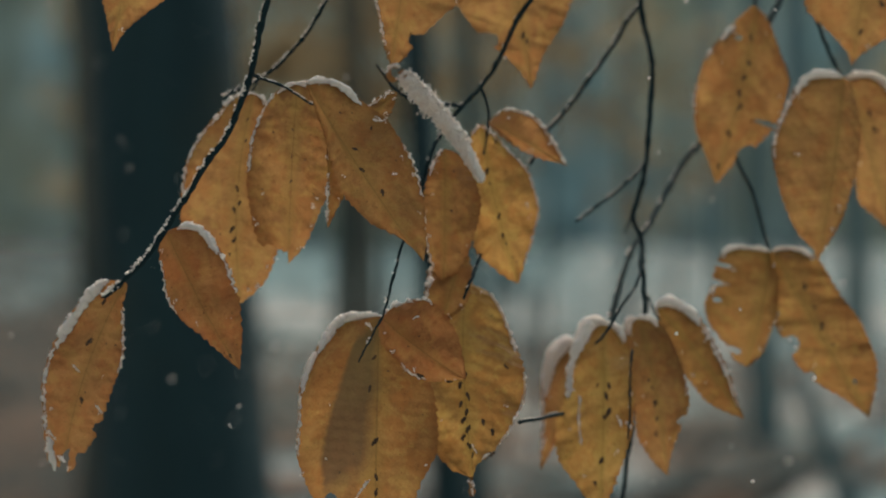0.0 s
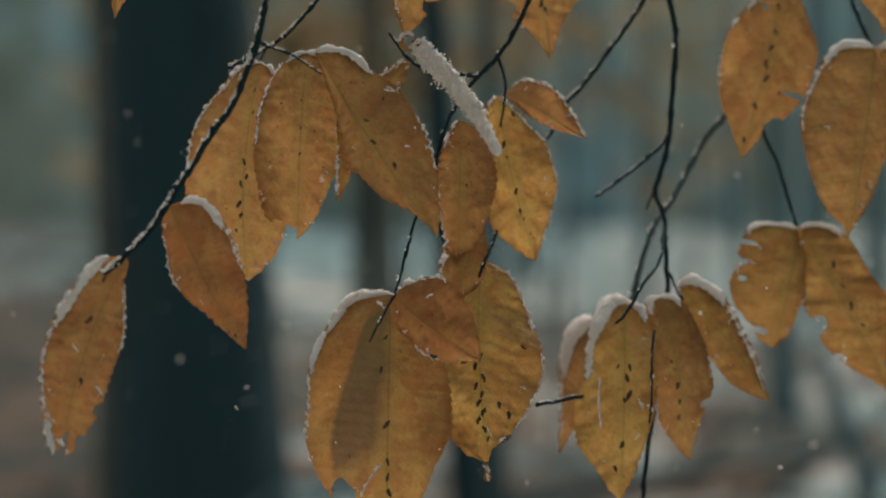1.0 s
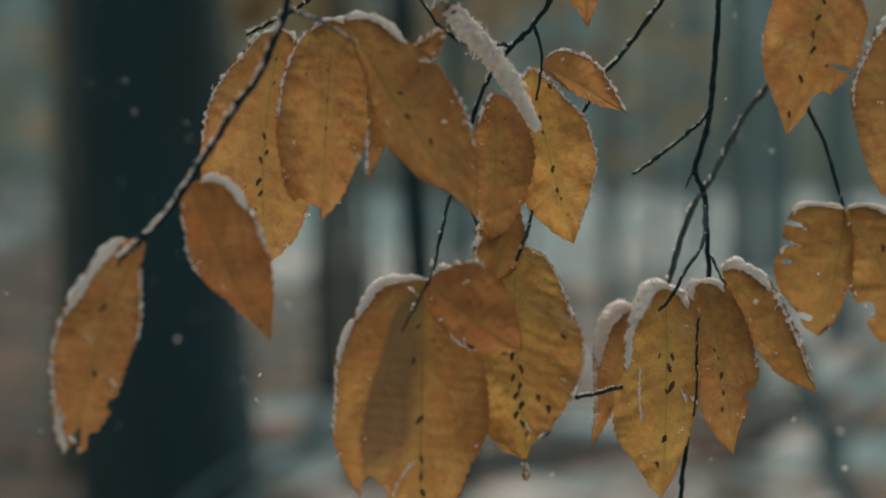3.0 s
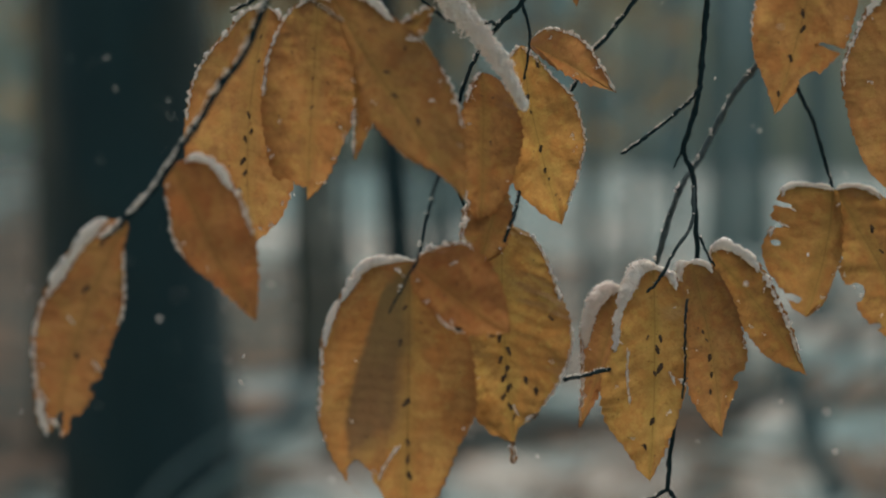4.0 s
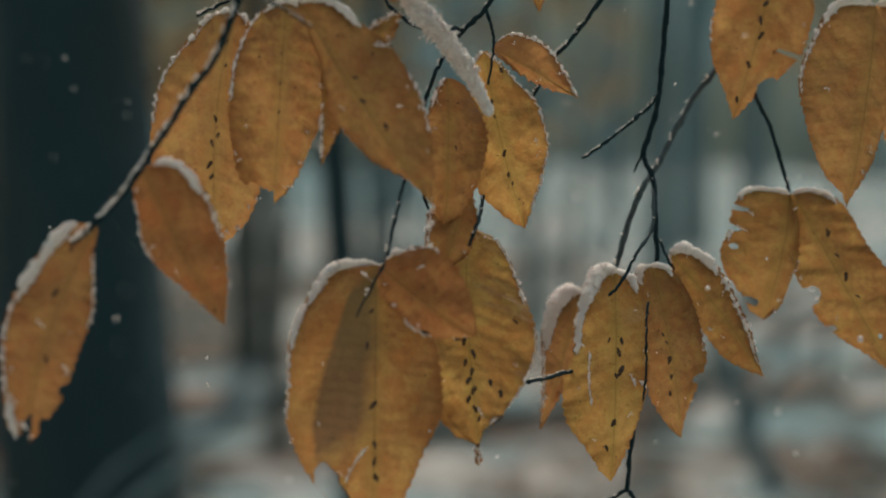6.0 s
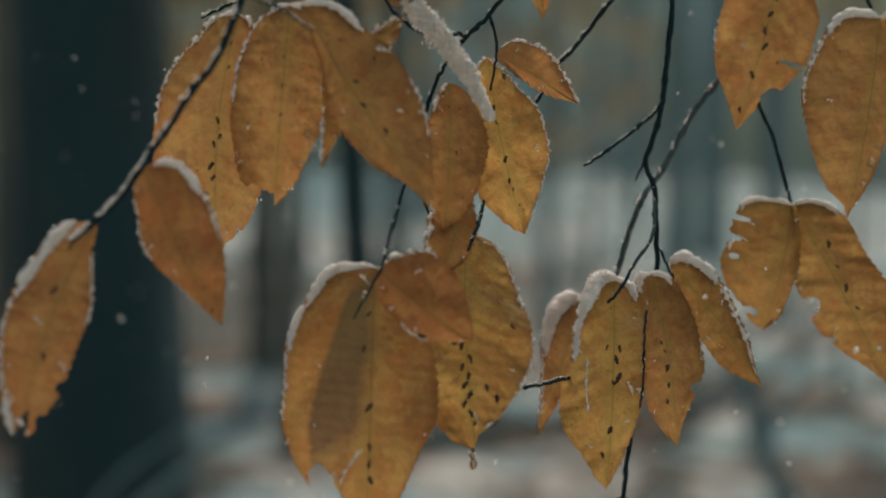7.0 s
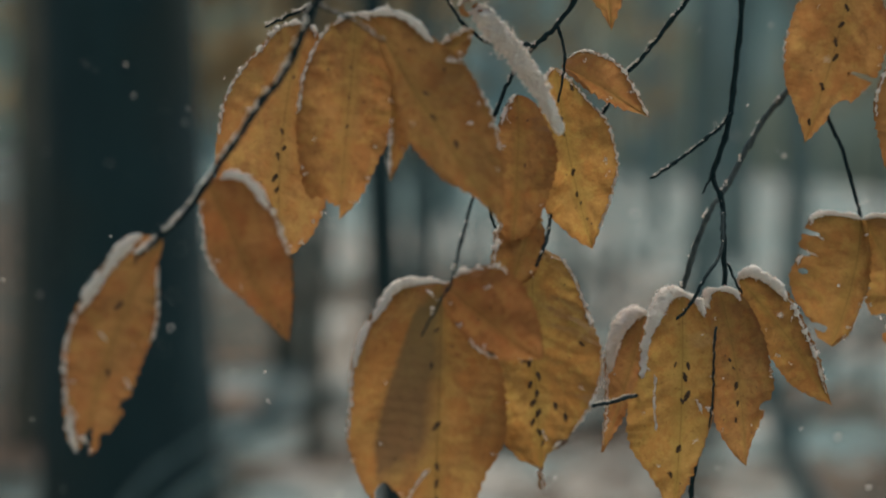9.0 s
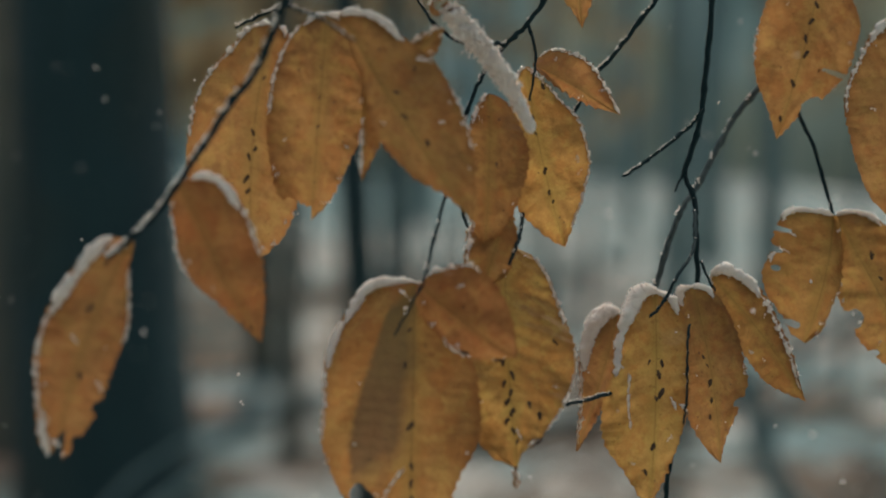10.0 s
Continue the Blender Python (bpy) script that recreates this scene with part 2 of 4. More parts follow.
LITTER = m.done(m.surface(m.mix(m.math('MULTIPLY', m.noise(60, 4), 0.5), col, (0.06, 0.045, 0.035)), 0.8))


# ---- builders ----
def mesh_from(name, verts, faces, mat, smooth=True, uvs=None):
    me = bpy.data.meshes.new(name)
    me.from_pydata([tuple(v) for v in verts], [], [tuple(f) for f in faces])
    me.materials.append(mat)
    if smooth:
        me.polygons.foreach_set("use_smooth", [True] * len(me.polygons))
    if uvs is not None:
        layer = me.uv_layers.new(name="UVMap")
        index = np.empty(len(me.loops), dtype=np.int32)
        me.loops.foreach_get("vertex_index", index)
        layer.data.foreach_set("uv", np.asarray(uvs, dtype=np.float32)[index].ravel())
    me.update()
    return me


def child(name, me, parent, label=""):
    ob = new(name, me)
    ob.parent = parent
    if label:
        tagged(ob, label)
    return ob


def ico(level):
    bm = bmesh.new()
    bmesh.ops.create_icosphere(bm, subdivisions=level, radius=1.0)
    bm.verts.ensure_lookup_table()
    v = np.array([tuple(q.co) for q in bm.verts])
    f = np.array([[q.index for q in p.verts] for p in bm.faces])
    bm.free()
    return v, f


ICO1, ICO2 = ico(1), ico(2)


class Heap:
    """Many small lumps gathered into one mesh."""

    def __init__(self, seed):
        self.v, self.f, self.n, self.rng = [], [], 0, np.random.default_rng(seed)

    def lump(self, place, size, rough=0.25, squash=(1, 1, 1), fine=True):
        v, f = ICO2 if fine else ICO1
        w = v * (1 + self.rng.normal(0, rough, (len(v), 1))) * np.asarray(squash) * size
        self.v.append(w + np.asarray(place))
        self.f.append(f + self.n)
        self.n += len(v)

    def mesh(self, name, mat, smooth=True):
        return mesh_from(name, np.vstack(self.v), np.vstack(self.f), mat, smooth)


def catmull(points, per):
    p = [np.asarray(q, dtype=float) for q in points]
    p = [2 * p[0] - p[1]] + p + [2 * p[-1] - p[-2]]
    out = []
    for i in range(1, len(p) - 2):
        a, b, c, d = p[i - 1:i + 3]
        for k in range(per):
            t = k / per
            out.append(0.5 * (2 * b + (c - a) * t + (2 * a - 5 * b + 4 * c - d) * t * t + (3 * b - a - 3 * c + d) * t ** 3))
    out.append(p[-2])
    return np.array(out)


def tube(line, radii, sides, rng, rough=0.08):
    """Vertices and faces of a tube along a line, closed with pointed ends."""
    n = len(line)
    tang = np.gradient(line, axis=0)
    tang /= np.linalg.norm(tang, axis=1)[:, None] + 1e-12
    side = np.cross(tang, (0.13, 0.97, 0.21))
    side /= np.linalg.norm(side, axis=1)[:, None] + 1e-12
    other = np.cross(tang, side)
    verts, faces = [], []
    for i in range(n):
        for k in range(sides):
            a = 2 * math.pi * k / sides
            r = radii[i] * (1 + rng.normal(0, rough))
            verts.append(line[i] + r * (math.cos(a) * side[i] + math.sin(a) * other[i]))
    for i in range(n - 1):
        for k in range(sides):
            j = (k + 1) % sides
            faces.append((i * sides + k, i * sides + j, (i + 1) * sides + j, (i + 1) * sides + k))
    verts += [line[0] - tang[0] * radii[0] * 0.4, line[-1] + tang[-1] * radii[-1] * 1.6]
    a, b = n * sides, n * sides + 1
    for k in range(sides):
        j = (k + 1) % sides
        faces.append((a, j, k))
        faces.append((b, (n - 1) * sides + k, (n - 1) * sides + j))
    return verts, faces


SEED = [100]


def fresh():
    SEED[0] += 1
    return np.random.default_rng(SEED[0])


def snow_ridge(line, radius, name, parent, label="crumbly white snow lying on the edge"):
    """Snow that has settled along a line of points, uneven and crumbly."""
    SEED[0] += 1
    heap = Heap(SEED[0])
    rng = heap.rng
    seg = np.linalg.norm(np.diff(line, axis=0), axis=1)
    run = np.concatenate([[0], np.cumsum(seg)])
    total, d, wave = run[-1], 0.0, rng.uniform(0, 6, 4)
    spine, girth = [], []
    while d < total:
        p = np.array([np.interp(d, run, line[:, k]) for k in range(3)])
        ends = min(1.0, ((d + 0.1 * radius) / (2.2 * radius)) ** 0.6, ((total - d + 0.05 * radius) / (3 * radius)) ** 0.7)
        swell = 0.80 + 0.13 * math.sin(d * 260 + wave[0]) + 0.07 * math.sin(d * 700 + wave[1]) + 0.04 * math.sin(d * 1900 + wave[2])
        if radius < 0.0018:
            # a thin rim is broken into crumbs and gaps
            swell = 0.42 + 0.42 * math.sin(d * 520 + wave[0]) + 0.40 * math.sin(d * 1370 + wave[1]) + 0.3 * math.sin(d * 3100 + wave[2])
        if radius > 0.0035:
            # a deep cap is smooth and thins out along the margin
            swell = 0.92 + 0.06 * math.sin(d * 300 + wave[0]) + 0.04 * math.sin(d * 900 + wave[1])
            ends = min(1.0, ((d + 0.3 * radius) / (1.6 * radius)) ** 0.5, ((total - d) / (0.55 * total) + 0.02) ** 0.55)
        r = radius * min(1.0, max(0.04, swell)) * ends
        spine.append(p + (0, 0.3 * r, 0.45 * r))
        girth.append(r * 0.9)
        crumbs = 4 + int(r / 0.00022)
        if radius < 0.0018:
            crumbs = 1 + int(4 * r / radius)
        elif radius > 0.0035:
            crumbs *= 2
        for _ in range(crumbs):
            off = rng.normal(0, 1, 3)
            off /= np.linalg.norm(off)
            heap.lump(spine[-1] + off * max(r, 0.0002) * rng.uniform(0.8, 1.35 if radius < 0.0018 else 1.10), rng.uniform(0.00015, 0.00040) * (1 + 20 * r), 0.3, fine=False)
        d += max(0.0004, 0.22 * r)
    if len(spine) > 3:
        v, f = tube(np.array(spine), np.array(girth), 14, rng, 0.07)
        f = [q if len(q) == 3 else q[:3] for q in f] + [(q[0], q[2], q[3]) for q in f if len(q) == 4]
        heap.v.append(np.array(v))
        heap.f.append(np.array(f) + heap.n)
        heap.n += len(v)
    return child(name, heap.mesh(name, SNOW), parent, label)


def twig(parent, name, points, r0, r1, snowy, bark=TWIG, words="thin dark bare twig"):
    rng = fresh()
    line = catmull(points, 7)
    line = line + rng.normal(0, 0.00018, line.shape)
    n = len(line)
    radii = np.linspace(r0, r1, n)
    for i in range(3, n, 9):
        radii[i] *= 1.35
    v, f = tube(line, radii, 8, rng)
    ob = child(name, mesh_from(name, v, f, bark), parent, words)
    if snowy > 0.02:
        heap = Heap(SEED[0] + 5000)
        dense = catmull(line, 8)
        tang = np.gradient(dense, axis=0)
        tang /= np.linalg.norm(tang, axis=1)[:, None] + 1e-9
        run = np.concatenate([[0], np.cumsum(np.linalg.norm(np.diff(dense, axis=0), axis=1))])
        for i in range(len(dense)):
            up = np.array((-0.35, 0.1, 1.0)) - tang[i] * tang[i].dot((-0.35, 0.1, 1.0))
            up /= np.linalg.norm(up)
            flat = 1 - abs(tang[i][2])
            d = run[i] * 1000
            cover = 0.5 + 0.32 * math.sin(d * 0.33 + SEED[0]) + 0.25 * math.sin(d * 0.83 + 2 * SEED[0]) + 0.25 * (flat - 0.4)
            if cover > 1 - snowy and heap.rng.random() < 0.95:
                r = r0 * heap.rng.uniform(0.20, 0.46) * min(1.0, 0.45 + 1.6 * (cover - 1 + snowy))
                side = heap.rng.normal(0, 0.30, 3) * r0
                heap.lump(dense[i] + up * r0 * 0.66 + side + (0, -0.3 * r0, 0), r, 0.16, fine=False)
        if heap.v:
            tagged(child("snow_dusting", heap.mesh("snow_dusting", SNOW), ob, "white snow crumbs clinging to the twig"), kind="stuff")
    return ob


KIND_WORDS = {"amber": "amber-orange beech leaf, dry and drooping", "yellow": "golden-yellow beech leaf with brown freckles",
              "olive": "dull olive-gold beech leaf with brown freckles",
              "dulled": "golden-brown beech leaf with one dull grey-brown half",
              "copper": "coppery orange-brown beech leaf",
              "honey": "honey-brown beech leaf, dry and mottled",
              "russet": "russet-brown withered beech leaf"}


STATIONS = np.sqrt((0.0, 0.03, 0.10, 0.22, 0.38, 0.55, 0.72, 0.87, 0.95, 1.0))


def smooth_profile(values):
    """A leaf's half width along its midrib: a curve with no overshoot through widths at the stations, round at the base and pointed at the tip."""
    y = np.array((0.0, *values, 0.0))
    x = STATIONS
    h, d = np.diff(x), np.diff(y) / np.diff(x)
    slope = np.zeros(len(x))
    for i in range(1, len(x) - 1):
        if d[i - 1] * d[i] > 0:
            p, q = 2 * h[i] + h[i - 1], h[i] + 2 * h[i - 1]
            slope[i] = (p + q) / (p / d[i - 1] + q / d[i])
    slope[0], slope[-1] = d[0], d[-1]

    def width(s):
        v = np.sqrt(np.clip(s, 0, 1))
        i = np.clip(np.searchsorted(x, v) - 1, 0, len(h) - 1)
        t = (v - x[i]) / h[i]
        return ((1 + 2 * t) * (1 - t) ** 2 * y[i] + t * (1 - t) ** 2 * h[i] * slope[i]
                + t * t * (3 - 2 * t) * y[i + 1] + t * t * (t - 1) * h[i] * slope[i + 1])

    return width


def leaf(parent, base, tip, left_profile, right_profile, turn=0, bow=0.006, bend=0.0, kind="amber", bites=(), snow=(), specks=(), rib=0.00006, crumple=1.0, fold=0.16):
    """One beech blade from base to tip: toothed margin, corrugated side veins, a bowed midrib, torn bites, dark specks and settled snow."""
    rng = fresh()
    B, T = np.asarray(base), np.asarray(tip)
    a = T - B
    L = np.linalg.norm(a)
    a /= L
    n = np.array((0.05, -1.0, 0.03))
    n -= a * n.dot(a)
    n /= np.linalg.norm(n)
    e = np.cross(n, a)
    c, s_ = math.cos(radians(turn)), math.sin(radians(turn))
    e, n = e * c + n * s_, n * c - e * s_
    wide = L / max(0.3, c)
    veins, ph = 12, rng.uniform(0, 6, 6)
    waves = []
    for size, amp in ((0.030, 0.0007), (0.020, 0.0004), (0.013, 0.00024), (0.009, 0.00016), (0.007, 0.00012), (0.005, 0.00008), (0.0034, 0.00005)):
        way = rng.uniform(0, 2 * math.pi)
        waves.append((2 * math.pi / size * math.cos(way), 2 * math.pi / size * math.sin(way), rng.uniform(0, 6), amp * crumple))
    halves = smooth_profile(left_profile), smooth_profile(right_profile)
    teeth = rng.uniform(0.0004, 0.0015, 96)

    def half_width(s, sign):
        s = np.clip(s, 1e-5, 1 - 1e-5)
        h = np.where(sign < 0, halves[0](s), halves[1](s)) * wide
        # forward-pointing teeth of uneven size and small nicks between them
        k = s * L / 0.0042 + np.where(sign < 0, 0.3, 0.0)
        size = teeth[np.clip(k.astype(int) + np.where(sign < 0, 48, 0), 0, 95)]
        saw = (k % 1.0) ** 1.6
        nick = 0.00022 * np.sin(s * L / 0.00047 + ph[1] * sign) * np.sin(s * L / 0.0013 + ph[2])
        return np.maximum(h * (1 + 0.012 * np.sin(s * 17 + ph[0] + sign)) + np.minimum(1, h / 0.004) * (size * (saw - 0.45) + nick), 1e-5)

    def place(s, w):
        sign = np.where(w < 0, -1.0, 1.0)
        h, aw = half_width(s, sign), np.abs(w)
        lift = bow * 4 * s * (1 - s) - fold * h * aw ** 1.5
        lift = lift + rib * np.sin(2 * math.pi * (veins * s - 1.9 * aw)) * np.minimum(1, 3 * aw)
        for kx, ky, shift, amp in waves:
            lift = lift + amp * np.sin(kx * s * L + ky * w * h + shift) * np.minimum(1, 0.3 + aw)
        lift = lift + 0.0016 * aw * np.sin(6 * s + 2.2 * w + ph[2]) + 0.0009 * np.sin(13 * s + 5 * w + ph[3]) * aw
        side = bend * L * 4 * s * (1 - s) + h * w
        return B + np.multiply.outer(s * L, a) + np.multiply.outer(side, e) + np.multiply.outer(lift, n)

    def whole(s, w):
        """Above zero where the blade is there, below where it is torn away."""
        f = np.full(np.shape(s), 9.0)
        for bs, bw, rs, rw in bites:
            rag = 1 + 0.16 * np.sin(31 * s + 9 * w + ph[4]) + 0.12 * np.sin(23 * w + 83 * s + ph[5])
            f = np.minimum(f, ((s - bs) / rs) ** 2 + ((w - bw) / rw) ** 2 - rag)
        return f

    ns, nw = 150, 44
    S, Wd = (g.ravel() for g in np.meshgrid(np.linspace(0, 1, ns + 1), np.linspace(-1, 1, nw + 1), indexing="ij"))
    i, j = (g.ravel() for g in np.meshgrid(np.arange(ns), np.arange(nw), indexing="ij"))
    k = i * (nw + 1) + j
    quads = np.stack([k, k + nw + 1, k + nw + 2, k + 1], axis=1)
    if bites:
        f = whole(S, Wd)
        quads = quads[(f[quads] > 0).any(axis=1)]
        # the rim of a tear is drawn out to its edge
        S, Wd = S.copy(), Wd.copy()
        for _ in range(4):
            f = whole(S, Wd)
            gs, gw = (whole(S + 1e-4, Wd) - f) * 1e4, (whole(S, Wd + 1e-4) - f) * 1e4
            step = np.where(f < 0, -f / (gs * gs / 9 + gw * gw + 1e-9), 0)
            S, Wd = np.clip(S + step * gs / 9, 0, 1), np.clip(Wd + step * gw, -1, 1)
    pts = place(S, Wd)
    uvs = np.stack([Wd * 0.5 + 0.5, S], axis=1)
    blade = child("leaf", mesh_from("leaf", pts, quads, LEAF[kind], uvs=uvs), parent,
                  KIND_WORDS[kind] + (", edged with snow" if snow else "") + (", torn" if bites else ""))
    for side, s0, s1, r, *across in snow:
        if side == 'm':
            # a streak of frost on the blade itself
            snow_ridge(place(np.linspace(s0, s1, 40), np.linspace(*across, 40)) + n * 0.3 * r, r, "snow_rim", blade, "white frost caught on the blade")
            continue
        sign = np.full(90, -1.0 if side == 'l' else 1.0)
        line = np.linspace(s0, s1, 90)
        # the snow lies just inside the margin
        w = sign * np.clip(1 - min(0.8 * r, 0.0016 + 0.25 * r) / half_width(line, sign), 0.3, 0.98)
        there = whole(line, w) > 0
        if there.sum() > 3:
            snow_ridge(place(line[there], w[there]), 0.86 * r, "snow_rim", blade)
    if specks:
        heap = Heap(SEED[0] + 9000)
        for s, off, size in specks:
            sign = -1.0 if off < 0 else 1.0
            w = off / half_width(np.array([s]), np.array([sign]))[0]
            slant = heap.rng.choice([-1, 1]) * heap.rng.uniform(0.15, 0.8)
            grain, wing = a + slant * e, e - slant * a
            for q in (-0.6, -0.15, 0.5):
                mid = place(np.array([s + q * size / L]), np.array([np.clip(w + q * slant * size / 0.03, -1, 1)]))[0] + n * 0.00025
                v, fc = ICO1
                swell = size * (0.66 - 0.55 * abs(q)) * (1 + heap.rng.normal(0, 0.28, (len(v), 1)))
                heap.v.append(mid + swell * (v[:, :1] * 1.25 * grain + v[:, 1:2] * 0.8 * wing + v[:, 2:] * 0.22 * n))
                heap.f.append(fc + heap.n)
                heap.n += len(v)
        for _ in range(5):
            q3 = place(heap.rng.uniform(0.15, 0.9, 1), heap.rng.uniform(-0.8, 0.8, 1))[0] + n * 0.0002
            heap.lump(q3, heap.rng.uniform(0.0002, 0.0005), 0.3, (1, 0.3, 1), fine=False)
        tagged(child("speckling", heap.mesh("speckling", FLECK), blade, "dark brown specks along the midrib"), kind="stuff")
    heap = Heap(SEED[0] + 7000)
    for _ in range(6 if snow else 3):
        q3 = place(heap.rng.uniform(0.05, 0.95, 1), heap.rng.choice([-1, 1]) * heap.rng.uniform(0.5, 1.0, 1))[0] + n * 0.0003
        for _ in range(heap.rng.integers(2, 9)):
            heap.lump(q3 + heap.rng.normal(0, 0.0006, 3) * (1, 0.3, 1), heap.rng.uniform(0.00015, 0.00045), 0.3, fine=False)
    tagged(child("snow_dust", heap.mesh("snow_dust", SNOW), blade, "scattered snow crystals"), kind="stuff")
    return blade


def rolled_leaf(parent, top, tip, radius):
    """A leaf rolled up into a thin scroll and crusted with snow."""
    rng = fresh()
    top, tip = np.asarray(top), np.asarray(tip)
    n = 60
    t = np.linspace(0, 1, n)
    line = top + np.multiply.outer(t, tip - top)
    line[:, 2] += 0.004 * np.sin(t * math.pi)
    line[:, 0] -= 0.0008 * np.sin(t * 7)
    axis = (tip - top) / np.linalg.norm(tip - top)
    e1 = np.cross(axis, (0, 1, 0))
    e1 /= np.linalg.norm(e1)
    e2 = np.cross(axis, e1)
    verts, uvs, faces, m_ = [], [], [], 36
    for i in range(n):
        body = (0.35 + 0.65 * math.sin(math.pi * min(1, 0.12 + 0.95 * t[i])) ** 0.7) * radius * 0.55
        for k in range(m_):
            ang = 2 * math.pi * 1.6 * k / (m_ - 1)
            r = body * (1 - 0.45 * k / m_) * (1 + 0.06 * math.sin(9 * t[i] + ang * 2))
            verts.append(line[i] + r * (math.cos(ang) * e1 + math.sin(ang) * e2))
            uvs.append((k / (m_ - 1), t[i]))
    for i in range(n - 1):
        for k in range(m_ - 1):
            j = i * m_ + k
            faces.append((j, j + 1, j + m_ + 1, j + m_))
    # the free end curls over in an open loop
    o, loop = len(verts), 18
    for i in range(loop):
        ang = math.pi * (0.35 + 1.25 * i / (loop - 1))
        mid = top + np.array((-0.0022, 0, -0.0012)) + 0.0034 * np.array((math.cos(ang), 0, math.sin(ang)))
        for k in range(5):
            verts.append(mid + (k / 4 - 0.5) * 0.005 * np.array((0.35, 0.8, 0.45)) + rng.normal(0, 0.0001, 3))
            uvs.append((k / 4, i / loop))
    for i in range(loop - 1):
        for k in range(4):
            j = o + i * 5 + k
            faces.append((j, j + 1, j + 6, j + 5))
    blade = child("leaf", mesh_from("leaf", verts, faces, LEAF["copper"], uvs=uvs), parent, "leaf rolled into a scroll and crusted with snow")
    heap = Heap(SEED[0])
    def girth(s, ang):
        """How far the crust stands out: ragged, thinner at the mouth and drawn out to the tip."""
        ragged = 0.80 + 0.42 * noise.noise((s * 9, math.cos(ang) * 1.2, math.sin(ang) * 1.2)) + 0.75 * noise.noise((s * 30, math.cos(ang) * 3, math.sin(ang) * 3))
        return radius * (0.40 + 0.60 * math.sin(math.pi * min(1.0, 0.10 + 0.95 * s)) ** 0.8) * (1 - 0.45 * max(0.0, s - 0.5)) * ragged

    for _ in range(1500):
        s = heap.rng.uniform(0.08, 1.0) ** 0.9
        ang = heap.rng.uniform(0, 2 * math.pi)
        body = girth(s, ang) * heap.rng.uniform(0.55, 1.0)
        heap.lump(line[int(s * (n - 1))] + body * (math.cos(ang) * e1 + math.sin(ang) * e2) + (0, -0.0010, 0.0004), heap.rng.uniform(0.0004, 0.0015), 0.32)
    for _ in range(2600):
        s = heap.rng.uniform(0.04, 1.0)
        ang = heap.rng.uniform(0, 6.3)
        body = girth(s, ang) * heap.rng.uniform(0.95, 1.5)
        heap.lump(line[int(s * (n - 1))] + body * (math.cos(ang) * e1 + math.sin(ang) * e2) + (0, -0.0008, 0.0003), heap.rng.uniform(0.00016, 0.0006), 0.4, fine=False)
    for _ in range(160):
        # snow on the back of the open curl
        ang = math.pi * heap.rng.uniform(0.35, 0.95)
        heap.lump(top + np.array((-0.0022, 0, -0.0012)) + heap.rng.uniform(0.0034, 0.0046) * np.array((math.cos(ang), 0, math.sin(ang))) + (0, heap.rng.uniform(-0.0025, 0.0025), 0), heap.rng.uniform(0.0002, 0.0006), 0.3, fine=False)
    child("snow_crust", heap.mesh("snow_crust", SNOW), blade, "thick crumbly white snow crust")
    return blade


def branch(label):
    return tagged(new("beech_branch"), label, "branch", "hanging beech branches")


# ---- ground and woods ----
def ground_height(x, y):
    return 0.03 * max(0.0, y - 6) + 0.012 * max(0.0, y - 14) * noise.noise((x * 0.22, y * 0.06, 7.3)) + 0.10 * noise.noise((x * 0.25, y * 0.25, 0.3)) + 0.03 * noise.noise((x * 1.3, y * 1.3, 2.0))


def make_ground():
    xs = np.concatenate([np.linspace(-300, -16, 14), np.linspace(-15, 15, 100), np.linspace(16, 300, 14)])
    ys = np.concatenate([np.linspace(-300, -6, 14), np.linspace(-5, 40, 130), np.linspace(42, 300, 20)])
    verts = [(x, y, ground_height(x, min(y, 60))) for x in xs for y in ys]
    k = len(ys)
    faces = [(i * k + j, (i + 1) * k + j, (i + 1) * k + j + 1, i * k + j + 1) for i in range(len(xs) - 1) for j in range(k - 1)]
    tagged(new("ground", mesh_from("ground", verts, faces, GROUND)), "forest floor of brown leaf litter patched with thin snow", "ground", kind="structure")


make_ground()


def trunk_mesh(name, foot, crown, r_foot, r_top, mat, sides=24, rings=60, rough=0.02):
    rng = fresh()
    t = np.linspace(0, 1, rings)
    line = np.asarray(foot) + np.multiply.outer(t, np.asarray(crown) - np.asarray(foot))
    line[:, 0] += 0.02 * np.sin(t * 9 + rng.uniform(0, 6))
    radii = r_foot + (r_top - r_foot) * t + 0.30 * r_foot * np.exp(-t * 16)
    v, f = tube(line, radii, sides, rng, rough)
    return mesh_from(name, v, f, mat)


def tree(x, y, r, lean, height, label, mat, limbs=3):
    top = tagged(new("tree"), label, "tree", "bare trees of the wood")
    z = ground_height(x, y)
    foot, crown = np.array((x, y, z - 0.1)), np.array((x + lean * height, y, z + height))
    child("trunk", trunk_mesh("trunk", foot, crown, r, r * 0.35, mat), top)
    rng = fresh()
    for k in range(limbs):
        f = 0.45 + 0.5 * k / max(1, limbs)
        a = foot + f * (crown - foot)
        side = rng.choice([-1, 1])
        pts = [a, a + np.array((side * 0.5, rng.uniform(-0.4, 0.4), 0.5)), a + np.array((side * 1.2, rng.uniform(-0.8, 0.8), 1.3)), a + np.array((side * 1.7, rng.uniform(-1, 1), 2.3))]
        line = catmull(pts, 5)
        v, fc = tube(line, np.linspace(r * 0.28, r * 0.06, len(line)), 8, rng, 0.03)
        child("limb", mesh_from("limb", v, fc, mat), top)
    return top


